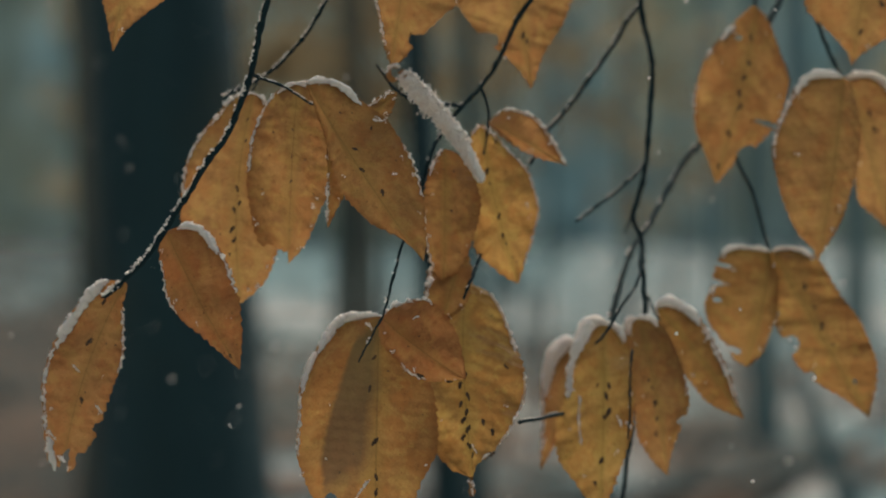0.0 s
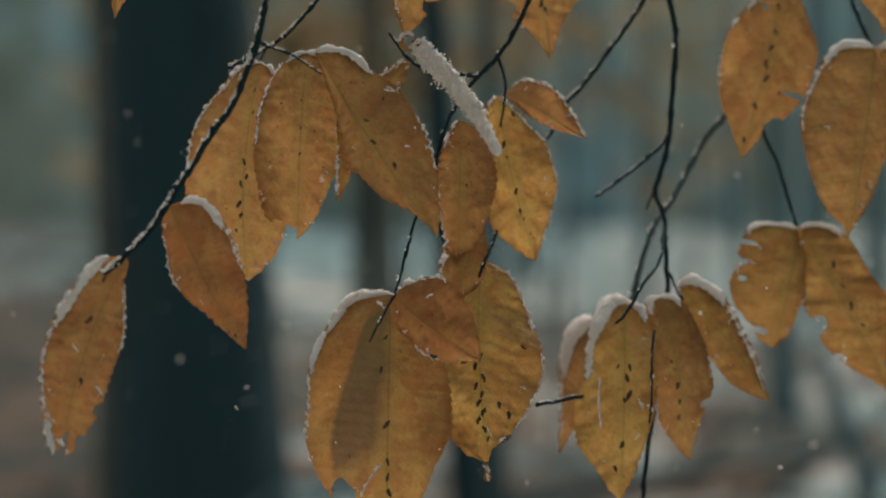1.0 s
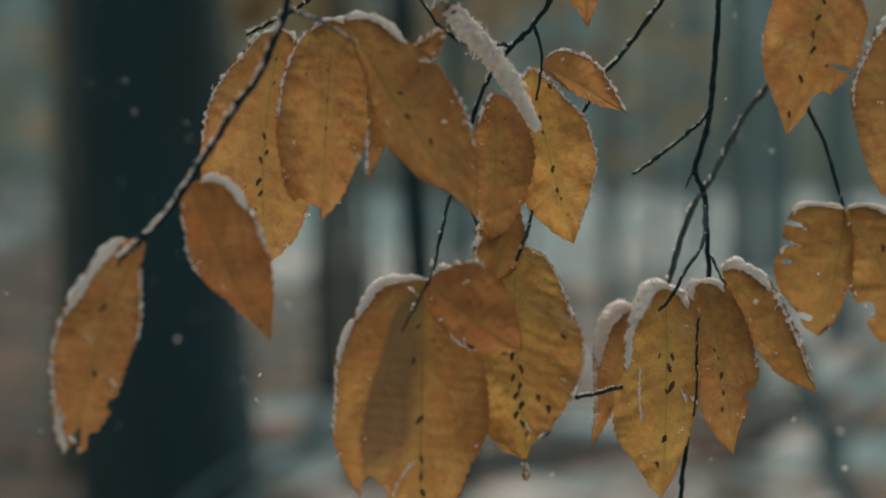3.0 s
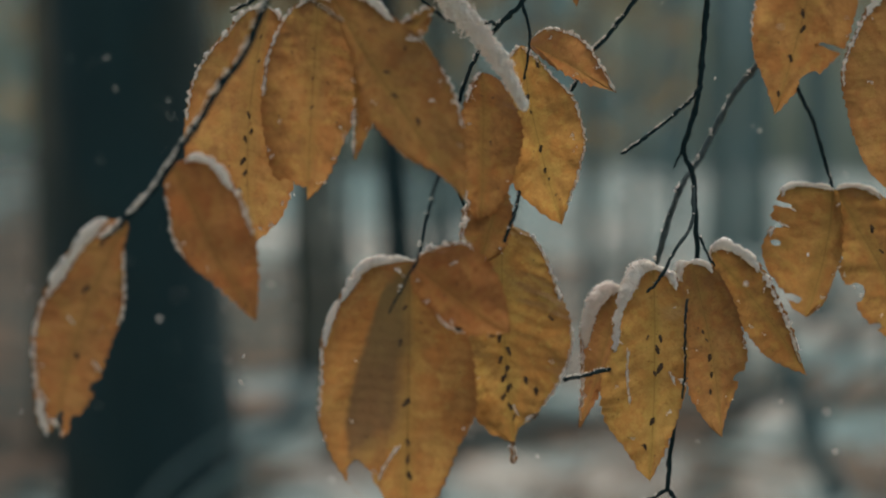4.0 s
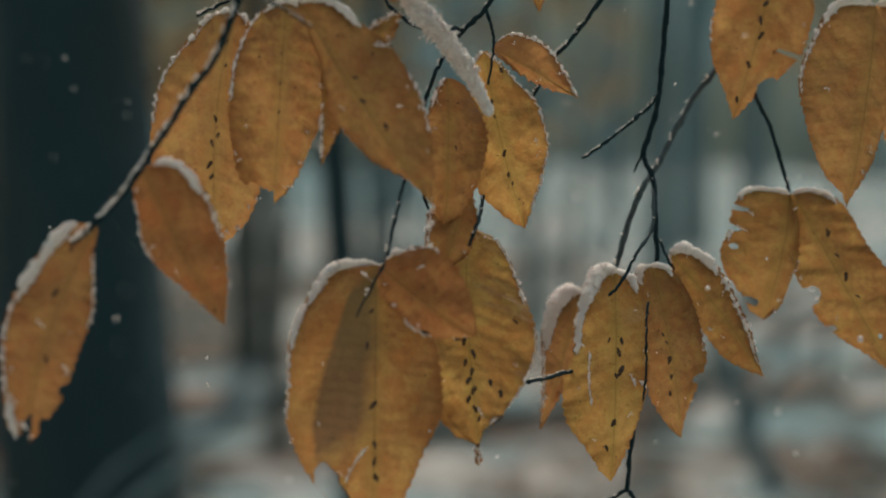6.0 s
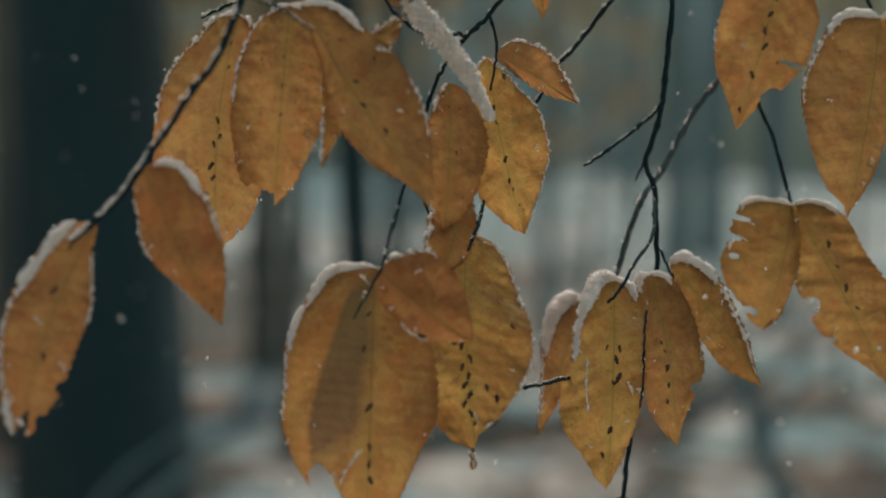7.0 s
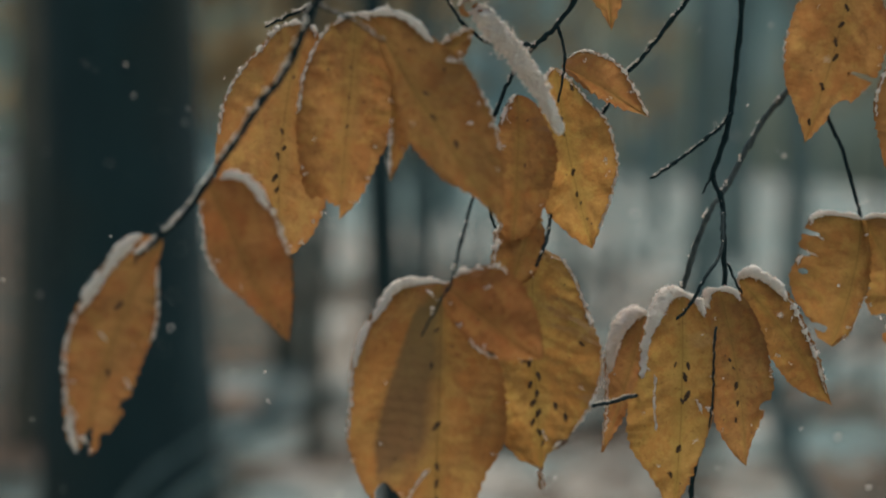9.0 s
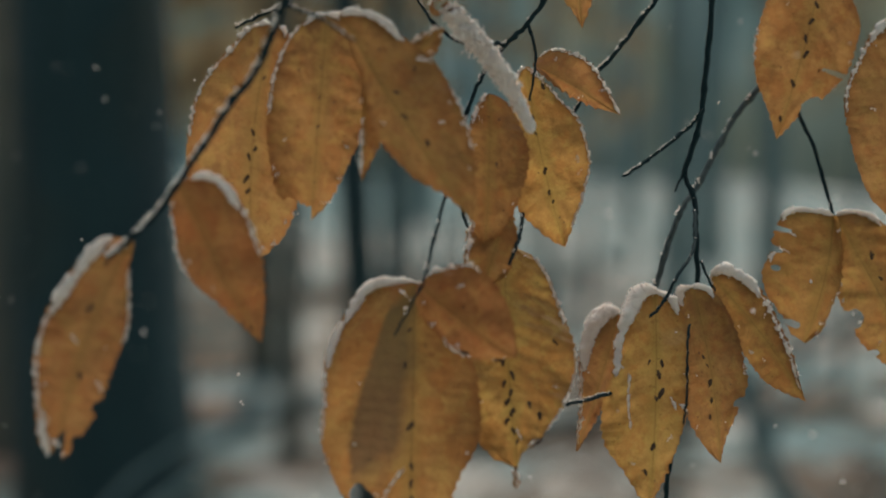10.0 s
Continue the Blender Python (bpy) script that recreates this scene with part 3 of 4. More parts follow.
tree(-0.997, 4.0, 0.242, -0.073, 9.0, "thick dark tree trunk rising from the snowy litter", BARK, 5)
tree(-0.46, 5.94, 0.072, -0.075, 8.0, "slim dark tree trunk behind the hanging leaves", BARK, 3)
tree(-0.50, 8.0, 0.055, -0.05, 8.0, "slim dark grey tree trunk in snowy litter", DIM_BARK, 3)
tree(-1.60, 11.0, 0.10, -0.03, 9.0, "brown-grey tree trunk beyond the thick dark trunk", BROWN_BARK, 3)
tree(0.30, 13.0, 0.06, -0.04, 9.0, "slim teal-grey tree trunk beyond the snow", HAZY_BARK, 3)
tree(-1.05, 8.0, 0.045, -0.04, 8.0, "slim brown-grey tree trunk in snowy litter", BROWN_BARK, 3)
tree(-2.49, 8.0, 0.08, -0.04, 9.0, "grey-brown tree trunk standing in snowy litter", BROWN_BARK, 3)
tree(1.25, 12.0, 0.10, -0.05, 9.0, "slim grey tree trunk far in the wood", HAZY_BARK, 3)
tree(2.3, 15.0, 0.12, -0.04, 10.0, "grey tree trunk far in the wood", HAZY_BARK, 3)


def fallen(points, r0, r1, label, mat, snowy=True):
    rng = fresh()
    line = catmull(points, 8)
    v, f = tube(line, np.linspace(r0, r1, len(line)), 10, rng, 0.06)
    top = tagged(new("fallen_branch"), label, "branch", "fallen branches")
    child("stem", mesh_from("stem", v, f, mat), top)
    a = line[len(line) // 2]
    v, f = tube(catmull([a, a + (0.12, 0.05, 0.2), a + (0.3, 0.1, 0.34)], 5), np.linspace(r1, r1 * 0.4, 11), 8, rng, 0.06)
    child("side_stem", mesh_from("side_stem", v, f, mat), top)
    if not snowy:
        return top
    ridge = line[2:-2] + (0, 0, r0 * 0.75)
    v, f = tube(ridge, np.full(len(ridge), r0 * 0.38), 8, rng, 0.2)
    child("snow_cover", mesh_from("snow_cover", v, f, SNOW), top, "thin snow along the top")
    return top


fallen([(1.45, 7.5, -0.15), (1.366, 7.5, 0.006), (1.212, 7.5, 0.344), (1.069, 7.5, 0.734), (1.01, 7.5, 0.90)], 0.062, 0.045, "pale grey leaning dead stem above the snowy litter", GREY_BARK, False)
fallen([(-1.76, 7.3, 0.05), (-1.52, 8.2, 0.12), (-1.338, 9.0, 0.16), (-1.1, 9.9, 0.2)], 0.06, 0.04, "fallen log lying in snowy leaf litter", GREY_BARK, False)
fallen([(-0.7, 8.3, 0.08), (0.2, 9.0, 0.16), (0.834, 9.5, 0.2), (1.2, 9.8, 0.22)], 0.055, 0.03, "long fallen branch lying across the snowy litter", DIM_BARK, False)
fallen([(0.90, 9.0, 0.10), (1.4, 9.2, 0.4), (1.786, 9.5, 0.63), (2.2, 9.7, 0.8)], 0.035, 0.02, "thin fallen branch propped above the snow", BARK, False)
fallen([(-1.65, 3.30, 0.02), (-1.2, 3.25, 0.40), (-0.776, 3.2, 0.75), (-0.64, 3.2, 0.86)], 0.019, 0.011, "pale dead branch leaning beside the thick trunk", GREY_BARK, False)


def sapling(x, y, low, high, spread, count):
    rng = fresh()
    top = tagged(new("beech_sapling"), "young beech still holding dry tan leaves in the wood", "tree", "young beeches")
    z = ground_height(x, y)
    line = catmull([(x, y, z - 0.05), (x + 0.05, y, z + low), (x - 0.03, y, z + high)], 8)
    v, f = tube(line, np.linspace(0.03, 0.008, len(line)), 8, rng, 0.05)
    child("trunk", mesh_from("trunk", v, f, DIM_BARK), top)
    verts, faces = [], []
    for k in range(7):
        h = z + low + (high - low) * (k + 0.5) / 7
        side = 1 if k % 2 else -1
        tip = (x + side * spread * rng.uniform(0.6, 1.0), y + rng.uniform(-0.5, 0.5) * spread, h + 0.15)
        v, f = tube(catmull([(x, y, h - 0.1), ((x + tip[0]) / 2, (y + tip[1]) / 2, h + 0.08), tip], 5), np.linspace(0.009, 0.003, 11), 6, rng, 0.05)
        child("limb", mesh_from("limb", v, f, DIM_BARK), top)
        for _ in range(count // 7):
            t = rng.uniform(0.15, 1.05)
            c = np.array((x, y, h - 0.1)) * (1 - t) + np.array(tip) * t + rng.normal(0, 0.09, 3)
            u, w = rng.normal(0, 1, 3), rng.normal(0, 1, 3) - (0, 0, 1.2)
            u /= np.linalg.norm(u)
            w /= np.linalg.norm(w)
            o = len(verts)
            verts += [c, c + 0.05 * w + 0.03 * u, c + 0.105 * w, c + 0.05 * w - 0.03 * u]
            faces.append((o, o + 1, o + 2, o + 3))
    child("crown", mesh_from("crown", verts, faces, DRY), top)
    return top


sapling(-2.05, 9.5, 1.5, 3.4, 0.42, 1500)
sapling(-1.35, 10.5, 2.0, 3.6, 0.5, 700)
sapling(-3.6, 12.0, 1.5, 3.8, 0.5, 500)
sapling(-1.75, 11.5, 1.9, 3.9, 0.5, 1500)
sapling(-0.75, 12.0, 2.4, 4.0, 0.5, 800)
sapling(-0.35, 11.0, 1.9, 3.4, 0.6, 480)
sapling(0.55, 12.5, 1.5, 3.2, 0.55, 400)
sapling(2.2, 11.0, 2.0, 3.4, 0.5, 300)


def far_wood():
    rng = fresh()
    verts, faces = [], []
    for _ in range(30):
        y = rng.uniform(22, 58)
        x = rng.uniform(-0.42, 0.42) * (y + 6)
        r = rng.uniform(0.06, 0.22)
        z = ground_height(x, y)
        h = rng.uniform(9, 15)
        line = np.array([(x + rng.normal(0, 0.03) - 0.03 * h * k / 7, y, z - 0.2 + h * k / 7) for k in range(8)])
        v, f = tube(line, np.linspace(r, r * 0.5, 8), 7, rng, 0.03)
        o = len(verts)
        verts += v
        faces += [tuple(i + o for i in q) for q in f]
    tagged(new("far_trees", mesh_from("far_trees", verts, faces, HAZY_BARK)), "crowd of bare grey tree trunks far off in the wood", "trees", kind="stuff")


far_wood()


def undergrowth():
    rng = fresh()
    verts, faces = [], []
    for _ in range(260):
        y = rng.uniform(14, 34)
        x = rng.uniform(-0.36, 0.36) * (y + 2)
        if noise.noise((x * 0.35, y * 0.2, 5.0)) < 0.02:
            continue
        z, h, lean = ground_height(x, y), rng.uniform(0.2, 0.8), rng.normal(0, 0.45)
        line = np.array([(x + lean * h * k / 4 + rng.normal(0, 0.02), y, z - 0.05 + h * k / 4) for k in range(5)])
        v, f = tube(line, np.linspace(0.035, 0.012, 5), 5, rng, 0.1)
        o = len(verts)
        verts += v
        faces += [tuple(i + o for i in q) for q in f]
    tagged(new("undergrowth", mesh_from("undergrowth", verts, faces, HAZY_BARK)), "bare brown-grey shrub stems along the edge of the snow", "shrubs", kind="stuff")


undergrowth()


def leaf_litter():
    """Dead leaves lying curled in drifts on the ground, mostly where the snow is thin."""
    rng = fresh()
    verts, faces = [], []
    while len(verts) < 6 * 5200:
        y = 4.0 + 15.0 * rng.random() ** 1.3
        x = rng.uniform(-0.42, 0.42) * (y + 3)
        if noise.noise((x * 0.9, y * 0.9, 3.0)) + 0.5 * noise.noise((x * 2.3, y * 2.3, 8.0)) < rng.uniform(0.0, 0.45):
            continue
        turn, long = rng.uniform(0, 6.3), rng.uniform(0.05, 0.10)
        u = np.array((math.cos(turn), math.sin(turn), rng.uniform(-0.35, 0.35)))
        w = np.array((-u[1], u[0], rng.uniform(-0.35, 0.35))) * rng.uniform(0.26, 0.36)
        c = np.array((x, y, ground_height(x, y) + rng.uniform(0.004, 0.03)))
        curl = np.array((0, 0, rng.uniform(0.08, 0.30)))
        o = len(verts)
        verts += [c + long * q for q in (-0.5 * u + curl, -0.1 * u + w + curl * 0.6, -0.1 * u, -0.1 * u - w + curl * 0.6, 0.2 * u, 0.55 * u + curl)]
        faces += [(o, o + 1, o + 2), (o, o + 2, o + 3), (o + 1, o + 4, o + 2), (o + 2, o + 4, o + 3), (o + 1, o + 5, o + 4), (o + 3, o + 4, o + 5)]
    tagged(new("leaf_litter", mesh_from("leaf_litter", verts, faces, LITTER)), "brown dead leaves lying in drifts on the snow", "leaf litter", kind="stuff")


leaf_litter()

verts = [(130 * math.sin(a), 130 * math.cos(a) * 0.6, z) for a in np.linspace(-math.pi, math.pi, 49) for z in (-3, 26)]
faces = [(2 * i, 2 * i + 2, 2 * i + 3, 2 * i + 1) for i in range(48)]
tagged(new("backdrop", mesh_from("backdrop", verts, faces, GLOW_WOODS)), "hazy grey-green distant woods", "backdrop", kind="structure")

# ---- the hanging branches ----
left = branch("thin beech branch with large amber leaves edged with snow")
central = branch("thin beech branch with overlapping golden leaves and a rolled snow-crusted leaf")
right = branch("dark bare beech twig with a clump of snow-capped golden leaves")
far = branch("beech branch with a freckled leaf and pairs of yellow leaves")

twig(left, 'twig', [(-0.051, -0.050, 1.728), (-0.045, -0.050, 1.674), (-0.046, -0.050, 1.648), (-0.050, -0.050, 1.630), (-0.054, -0.050, 1.610), (-0.058, -0.050, 1.598), (-0.064, -0.050, 1.583), (-0.074, -0.050, 1.569), (-0.083, -0.050, 1.554), (-0.092, -0.050, 1.540), (-0.099, -0.050, 1.529), (-0.105, -0.055, 1.521), (-0.112, -0.058, 1.513), (-0.118, -0.060, 1.508)], 0.0016, 0.0011, 0.93)
twig(left, 'side_twig', [(0.016, 0.030, 1.748), (-0.017, 0.040, 1.682), (-0.033, 0.045, 1.661), (-0.037, 0.045, 1.653), (-0.045, 0.045, 1.640), (-0.055, 0.045, 1.628), (-0.065, 0.045, 1.619), (-0.076, 0.045, 1.613), (-0.088, 0.045, 1.607)], 0.0012, 0.0007, 0.80)
twig(left, 'leaf_stalk', [(-0.056, -0.040, 1.611), (-0.049, -0.040, 1.608), (-0.039, -0.044, 1.604), (-0.026, -0.048, 1.596)], 0.0008, 0.0005, 0.70)
twig(left, 'leaf_stalk', [(-0.069, 0.045, 1.618), (-0.071, 0.042, 1.612), (-0.073, 0.040, 1.606)], 0.0005, 0.0004, 0.00)
twig(left, 'leaf_stalk', [(-0.116, -0.025, 1.735), (-0.111, -0.030, 1.692), (-0.113, -0.030, 1.684)], 0.0005, 0.0003, 0.00)
twig(central, 'twig', [(0.134, 0.075, 1.761), (0.086, 0.075, 1.694), (0.069, 0.075, 1.664), (0.061, 0.075, 1.652), (0.052, 0.073, 1.632), (0.042, 0.072, 1.615), (0.032, 0.070, 1.605), (0.023, 0.065, 1.592), (0.017, 0.055, 1.576), (0.014, 0.050, 1.563), (0.012, 0.030, 1.548), (0.009, 0.010, 1.533), (0.006, 0.000, 1.517), (0.003, -0.010, 1.501), (-0.003, -0.014, 1.488), (-0.008, -0.015, 1.478)], 0.0015, 0.0004, 0.22)
twig(central, 'side_twig', [(0.032, 0.070, 1.605), (0.024, 0.060, 1.605), (0.012, 0.050, 1.604), (0.000, 0.045, 1.612), (-0.008, 0.040, 1.623)], 0.0011, 0.0006, 0.50)
twig(central, 'leaf_stalk', [(0.042, 0.072, 1.615), (0.045, 0.070, 1.606), (0.046, 0.068, 1.596), (0.044, 0.066, 1.580)], 0.0008, 0.0005, 0.00)
twig(central, 'leaf_stalk', [(0.025, 0.067, 1.594), (0.029, 0.056, 1.590), (0.033, 0.046, 1.583)], 0.0006, 0.0004, 0.00)
twig(central, 'side_twig', [(0.014, 0.050, 1.563), (0.014, 0.052, 1.545), (0.016, 0.054, 1.528), (0.021, 0.058, 1.519), (0.032, 0.060, 1.514)], 0.0009, 0.0005, 0.30)
twig(central, 'side_twig', [(0.049, 0.085, 1.573), (0.046, 0.085, 1.543), (0.043, 0.060, 1.527), (0.042, 0.036, 1.519), (0.040, 0.026, 1.513), (0.038, 0.026, 1.507)], 0.0010, 0.0007, 0.10)
twig(central, 'leaf_stalk', [(0.053, 0.085, 1.770), (0.051, 0.085, 1.722), (0.053, 0.085, 1.707)], 0.0006, 0.0004, 0.00)
twig(central, 'leaf_stalk', [(0.020, 0.030, 1.753), (0.016, 0.030, 1.708), (0.014, 0.030, 1.697)], 0.0006, 0.0004, 0.00)
twig(right, 'twig', [(0.114, 0.125, 1.773), (0.121, 0.125, 1.705), (0.124, 0.125, 1.671), (0.125, 0.126, 1.659), (0.130, 0.127, 1.639), (0.131, 0.128, 1.625), (0.130, 0.128, 1.607), (0.129, 0.128, 1.588), (0.127, 0.128, 1.571), (0.122, 0.128, 1.553), (0.122, 0.127, 1.547), (0.126, 0.122, 1.537), (0.127, 0.115, 1.520), (0.128, 0.112, 1.497), (0.125, 0.110, 1.490), (0.123, 0.108, 1.478), (0.123, 0.108, 1.456), (0.121, 0.108, 1.431), (0.118, 0.108, 1.407), (0.117, 0.110, 1.385)], 0.0015, 0.0011, 0.06)
twig(right, 'side_twig', [(0.129, 0.127, 1.581), (0.123, 0.125, 1.573), (0.114, 0.122, 1.565), (0.102, 0.118, 1.555), (0.091, 0.115, 1.547)], 0.0010, 0.0008, 0.75)
twig(right, 'side_twig', [(0.124, 0.125, 1.666), (0.116, 0.122, 1.654), (0.109, 0.120, 1.641), (0.095, 0.117, 1.621), (0.083, 0.114, 1.604), (0.074, 0.112, 1.594), (0.066, 0.108, 1.577)], 0.0013, 0.0010, 0.85)
twig(right, 'side_twig', [(0.126, 0.118, 1.532), (0.124, 0.092, 1.515), (0.116, 0.072, 1.504), (0.109, 0.063, 1.492), (0.103, 0.060, 1.484)], 0.0009, 0.0007, 0.15)
twig(right, 'leaf_stalk', [(0.129, 0.107, 1.508), (0.132, 0.105, 1.501), (0.136, 0.104, 1.494)], 0.0007, 0.0005, 0.30)
twig(right, 'side_twig', [(0.107, 0.103, 1.449), (0.090, 0.072, 1.448), (0.077, 0.048, 1.447), (0.066, 0.034, 1.446)], 0.0010, 0.0009, 0.80)
twig(right, 'bud', [(0.122, 0.127, 1.551), (0.119, 0.126, 1.546), (0.117, 0.125, 1.541)], 0.0008, 0.0004, 0.00)
twig(right, 'side_twig', [(0.117, 0.110, 1.385), (0.110, 0.108, 1.381), (0.101, 0.106, 1.379)], 0.0010, 0.0007, 0.20)
twig(right, 'side_twig', [(0.117, 0.110, 1.385), (0.121, 0.110, 1.379), (0.124, 0.110, 1.367), (0.127, 0.110, 1.344)], 0.0011, 0.0009, 0.10)
twig(far, 'twig', [(0.235, 0.180, 1.783), (0.211, 0.178, 1.695), (0.192, 0.176, 1.650), (0.177, 0.172, 1.615), (0.160, 0.165, 1.594), (0.147, 0.158, 1.577), (0.137, 0.150, 1.558), (0.130, 0.144, 1.545), (0.121, 0.133, 1.531), (0.116, 0.132, 1.517), (0.110, 0.130, 1.494)], 0.0018, 0.0014, 0.45, GREY_TWIG, "grey twig dusted with snow")
twig(far, 'side_twig', [(0.175, 0.165, 1.776), (0.187, 0.155, 1.692), (0.188, 0.155, 1.671), (0.184, 0.165, 1.636), (0.177, 0.155, 1.600), (0.179, 0.150, 1.581), (0.186, 0.146, 1.566), (0.191, 0.142, 1.549), (0.195, 0.137, 1.534), (0.196, 0.132, 1.524)], 0.0011, 0.0009, 0.15)
twig(far, 'side_twig', [(0.202, 0.150, 1.776), (0.212, 0.150, 1.691), (0.220, 0.150, 1.663), (0.226, 0.147, 1.645), (0.233, 0.143, 1.629), (0.234, 0.138, 1.621)], 0.0012, 0.0009, 0.10)
twig(far, 'leaf_stalk', [(0.241, 0.130, 1.770), (0.240, 0.130, 1.715), (0.240, 0.130, 1.700)], 0.0006, 0.0004, 0.00)
# stand-in for the main twig, set before the leaves to fit the camera's view
twig(right, 'leaf_stalk', [(0.121, 0.070, 1.480), (0.120, 0.062, 1.469), (0.120, 0.058, 1.457), (0.120, 0.056, 1.445), (0.119, 0.058, 1.436)], 0.0006, 0.0005, 0.30)

leaf(left, (-0.1109, -0.0500, 1.5143), (-0.1363, -0.0620, 1.4232), (0.112, 0.137, 0.164, 0.19, 0.184, 0.139, 0.092, 0.058), (0.02, 0.038, 0.096, 0.143, 0.142, 0.124, 0.07, 0.029), bend=-0.050, turn=-10, bow=0.004, kind='russet', bites=[(0.97, 0.1, 0.13, 0.34), (1.06, 0, 0.13, 9), (0.86, 1.0, 0.03, 0.3), (0.7, 1.0, 0.025, 0.25)], snow=[('l', 0.02, 0.4, 0.0034), ('l', 0.4, 0.8, 0.0014), ('l', 0.8, 0.97, 0.003), ('r', 0.12, 0.42, 0.0006), ('m', 0.88, 0.9, 0.0016, -0.4, 0.1), ('m', 0.78, 0.81, 0.0014, -0.85, -0.45), ('m', 0.6, 0.63, 0.0008, 0.62, 0.95), ('m', 0.45, 0.47, 0.0006, -0.35, -0.15)], specks=[(0.322, -0.0034, 0.00205), (0.596, 0.002, 0.00154), (0.12, -0.0044, 0.0017)])
leaf(left, (-0.0962, -0.0340, 1.5381), (-0.0599, -0.0400, 1.4750), (0.057, 0.101, 0.144, 0.19, 0.177, 0.112, 0.044, 0.017), (0.117, 0.212, 0.257, 0.264, 0.246, 0.179, 0.083, 0.03), bend=0.000, turn=10, bow=0.005, kind='copper', snow=[('r', 0.02, 0.3, 0.0026), ('r', 0.3, 0.58, 0.0012), ('l', 0.15, 0.5, 0.0005)], specks=[(0.906, -0.0003, 0.00119)])
leaf(left, (-0.0685, 0.0300, 1.6077), (-0.0748, 0.0340, 1.5025), (0.119, 0.163, 0.231, 0.279, 0.288, 0.268, 0.199, 0.115), (0.061, 0.101, 0.148, 0.195, 0.211, 0.2, 0.136, 0.062), bend=-0.038, turn=6, bow=0.006, kind='amber', snow=[('l', 0.0, 0.16, 0.002), ('l', 0.16, 0.5, 0.0012), ('r', 0.0, 0.05, 0.0018)], specks=[(0.455, -0.0003, 0.00168), (0.522, 0.0013, 0.00149), (0.556, -0.0012, 0.00168), (0.651, -0.002, 0.00168), (0.698, -0.0009, 0.00168), (0.77, -0.0037, 0.00112), (0.127, -0.0001, 0.00093), (0.227, 0.0011, 0.00093)])
leaf(left, (-0.0440, 0.0140, 1.6111), (-0.0483, 0.0180, 1.5229), (0.098, 0.164, 0.215, 0.253, 0.25, 0.227, 0.177, 0.11), (0.129, 0.177, 0.206, 0.231, 0.219, 0.156, 0.098, 0.047), bend=0.005, turn=0, bow=0.008, kind='amber', bites=[(0.98, -0.9, 0.08, 0.9)], snow=[('l', 0.0, 0.06, 0.0022), ('l', 0.06, 0.5, 0.001), ('r', 0.0, 0.05, 0.0028), ('m', 0.62, 0.635, 0.0009, 0.7, 0.8)], specks=[(0.401, -0.0004, 0.00091), (0.538, -0.0001, 0.00091), (0.255, -0.0007, 0.00073)])
leaf(left, (-0.0371, 0.0000, 1.6101), (0.0224, -0.0180, 1.5253), (0.014, 0.026, 0.042, 0.083, 0.123, 0.102, 0.022, 0.002), (0.067, 0.135, 0.177, 0.226, 0.232, 0.182, 0.104, 0.052), bend=-0.017, turn=-6, bow=0.008, kind='amber', snow=[('r', 0.0, 0.24, 0.0026), ('r', 0.5, 0.75, 0.0007), ('m', 0.33, 0.36, 0.001, 0.8, 0.9), ('m', 0.6, 0.61, 0.0009, 0.5, 0.6)], specks=[(0.223, 0.0067, 0.00084), (0.414, 0.0034, 0.00134), (0.512, 0.0006, 0.0015), (0.65, 0.0028, 0.0015), (0.362, 0.0151, 0.00101)])
# the next two are torn lobes of the blade above, added as separate pieces
leaf(left, (-0.0263, 0.0040, 1.5826), (-0.0251, -0.0060, 1.5410), (0.009, 0.016, 0.016, 0.002, 0.003, 0.01, 0.022, 0.008), (0.047, 0.086, 0.131, 0.191, 0.203, 0.14, 0.067, 0.026), bend=0.000, turn=0, bow=0.002, kind='amber', snow=[('l', 0.4, 0.95, 0.0013)])
leaf(left, (-0.0069, 0.0000, 1.5928), (0.0069, -0.0020, 1.6059), (0.239, 0.397, 0.37, 0.344, 0.283, 0.217, 0.106, 0.04), (0.124, 0.227, 0.294, 0.263, 0.237, 0.193, 0.158, 0.08), bend=0.000, turn=0, bow=0.002, kind='amber', snow=[('r', 0.1, 0.95, 0.0014), ('l', 0.15, 0.4, 0.001)])
leaf(central, (0.0259, 0.0430, 1.5812), (0.0268, 0.0360, 1.5137), (0.054, 0.091, 0.128, 0.157, 0.156, 0.136, 0.092, 0.044), (0.09, 0.158, 0.226, 0.267, 0.245, 0.196, 0.132, 0.071), bend=0.000, turn=-6, bow=0.007, kind='honey', snow=[('l', 0.01, 0.22, 0.0014), ('l', 0.5, 0.9, 0.0008)], specks=[(0.174, 0.0042, 0.00071), (0.474, 0.0034, 0.00106)])
leaf(central, (0.0421, 0.0750, 1.5953), (0.0629, 0.0620, 1.5136), (0.07, 0.094, 0.123, 0.16, 0.186, 0.192, 0.118, 0.057), (0.037, 0.086, 0.155, 0.24, 0.246, 0.182, 0.09, 0.035), bend=-0.016, turn=10, bow=0.005, kind='yellow', rib=0.0001, crumple=1.4, snow=[('l', 0.0, 0.05, 0.002), ('r', 0.0, 0.12, 0.0014), ('r', 0.12, 0.9, 0.0007)], specks=[(0.294, -0.0008, 0.00184), (0.373, -0.0006, 0.0011), (0.581, 0.0001, 0.00165), (0.701, -0.0003, 0.00128), (0.751, 0.0005, 0.00091), (0.132, 0.0064, 0.00166)])
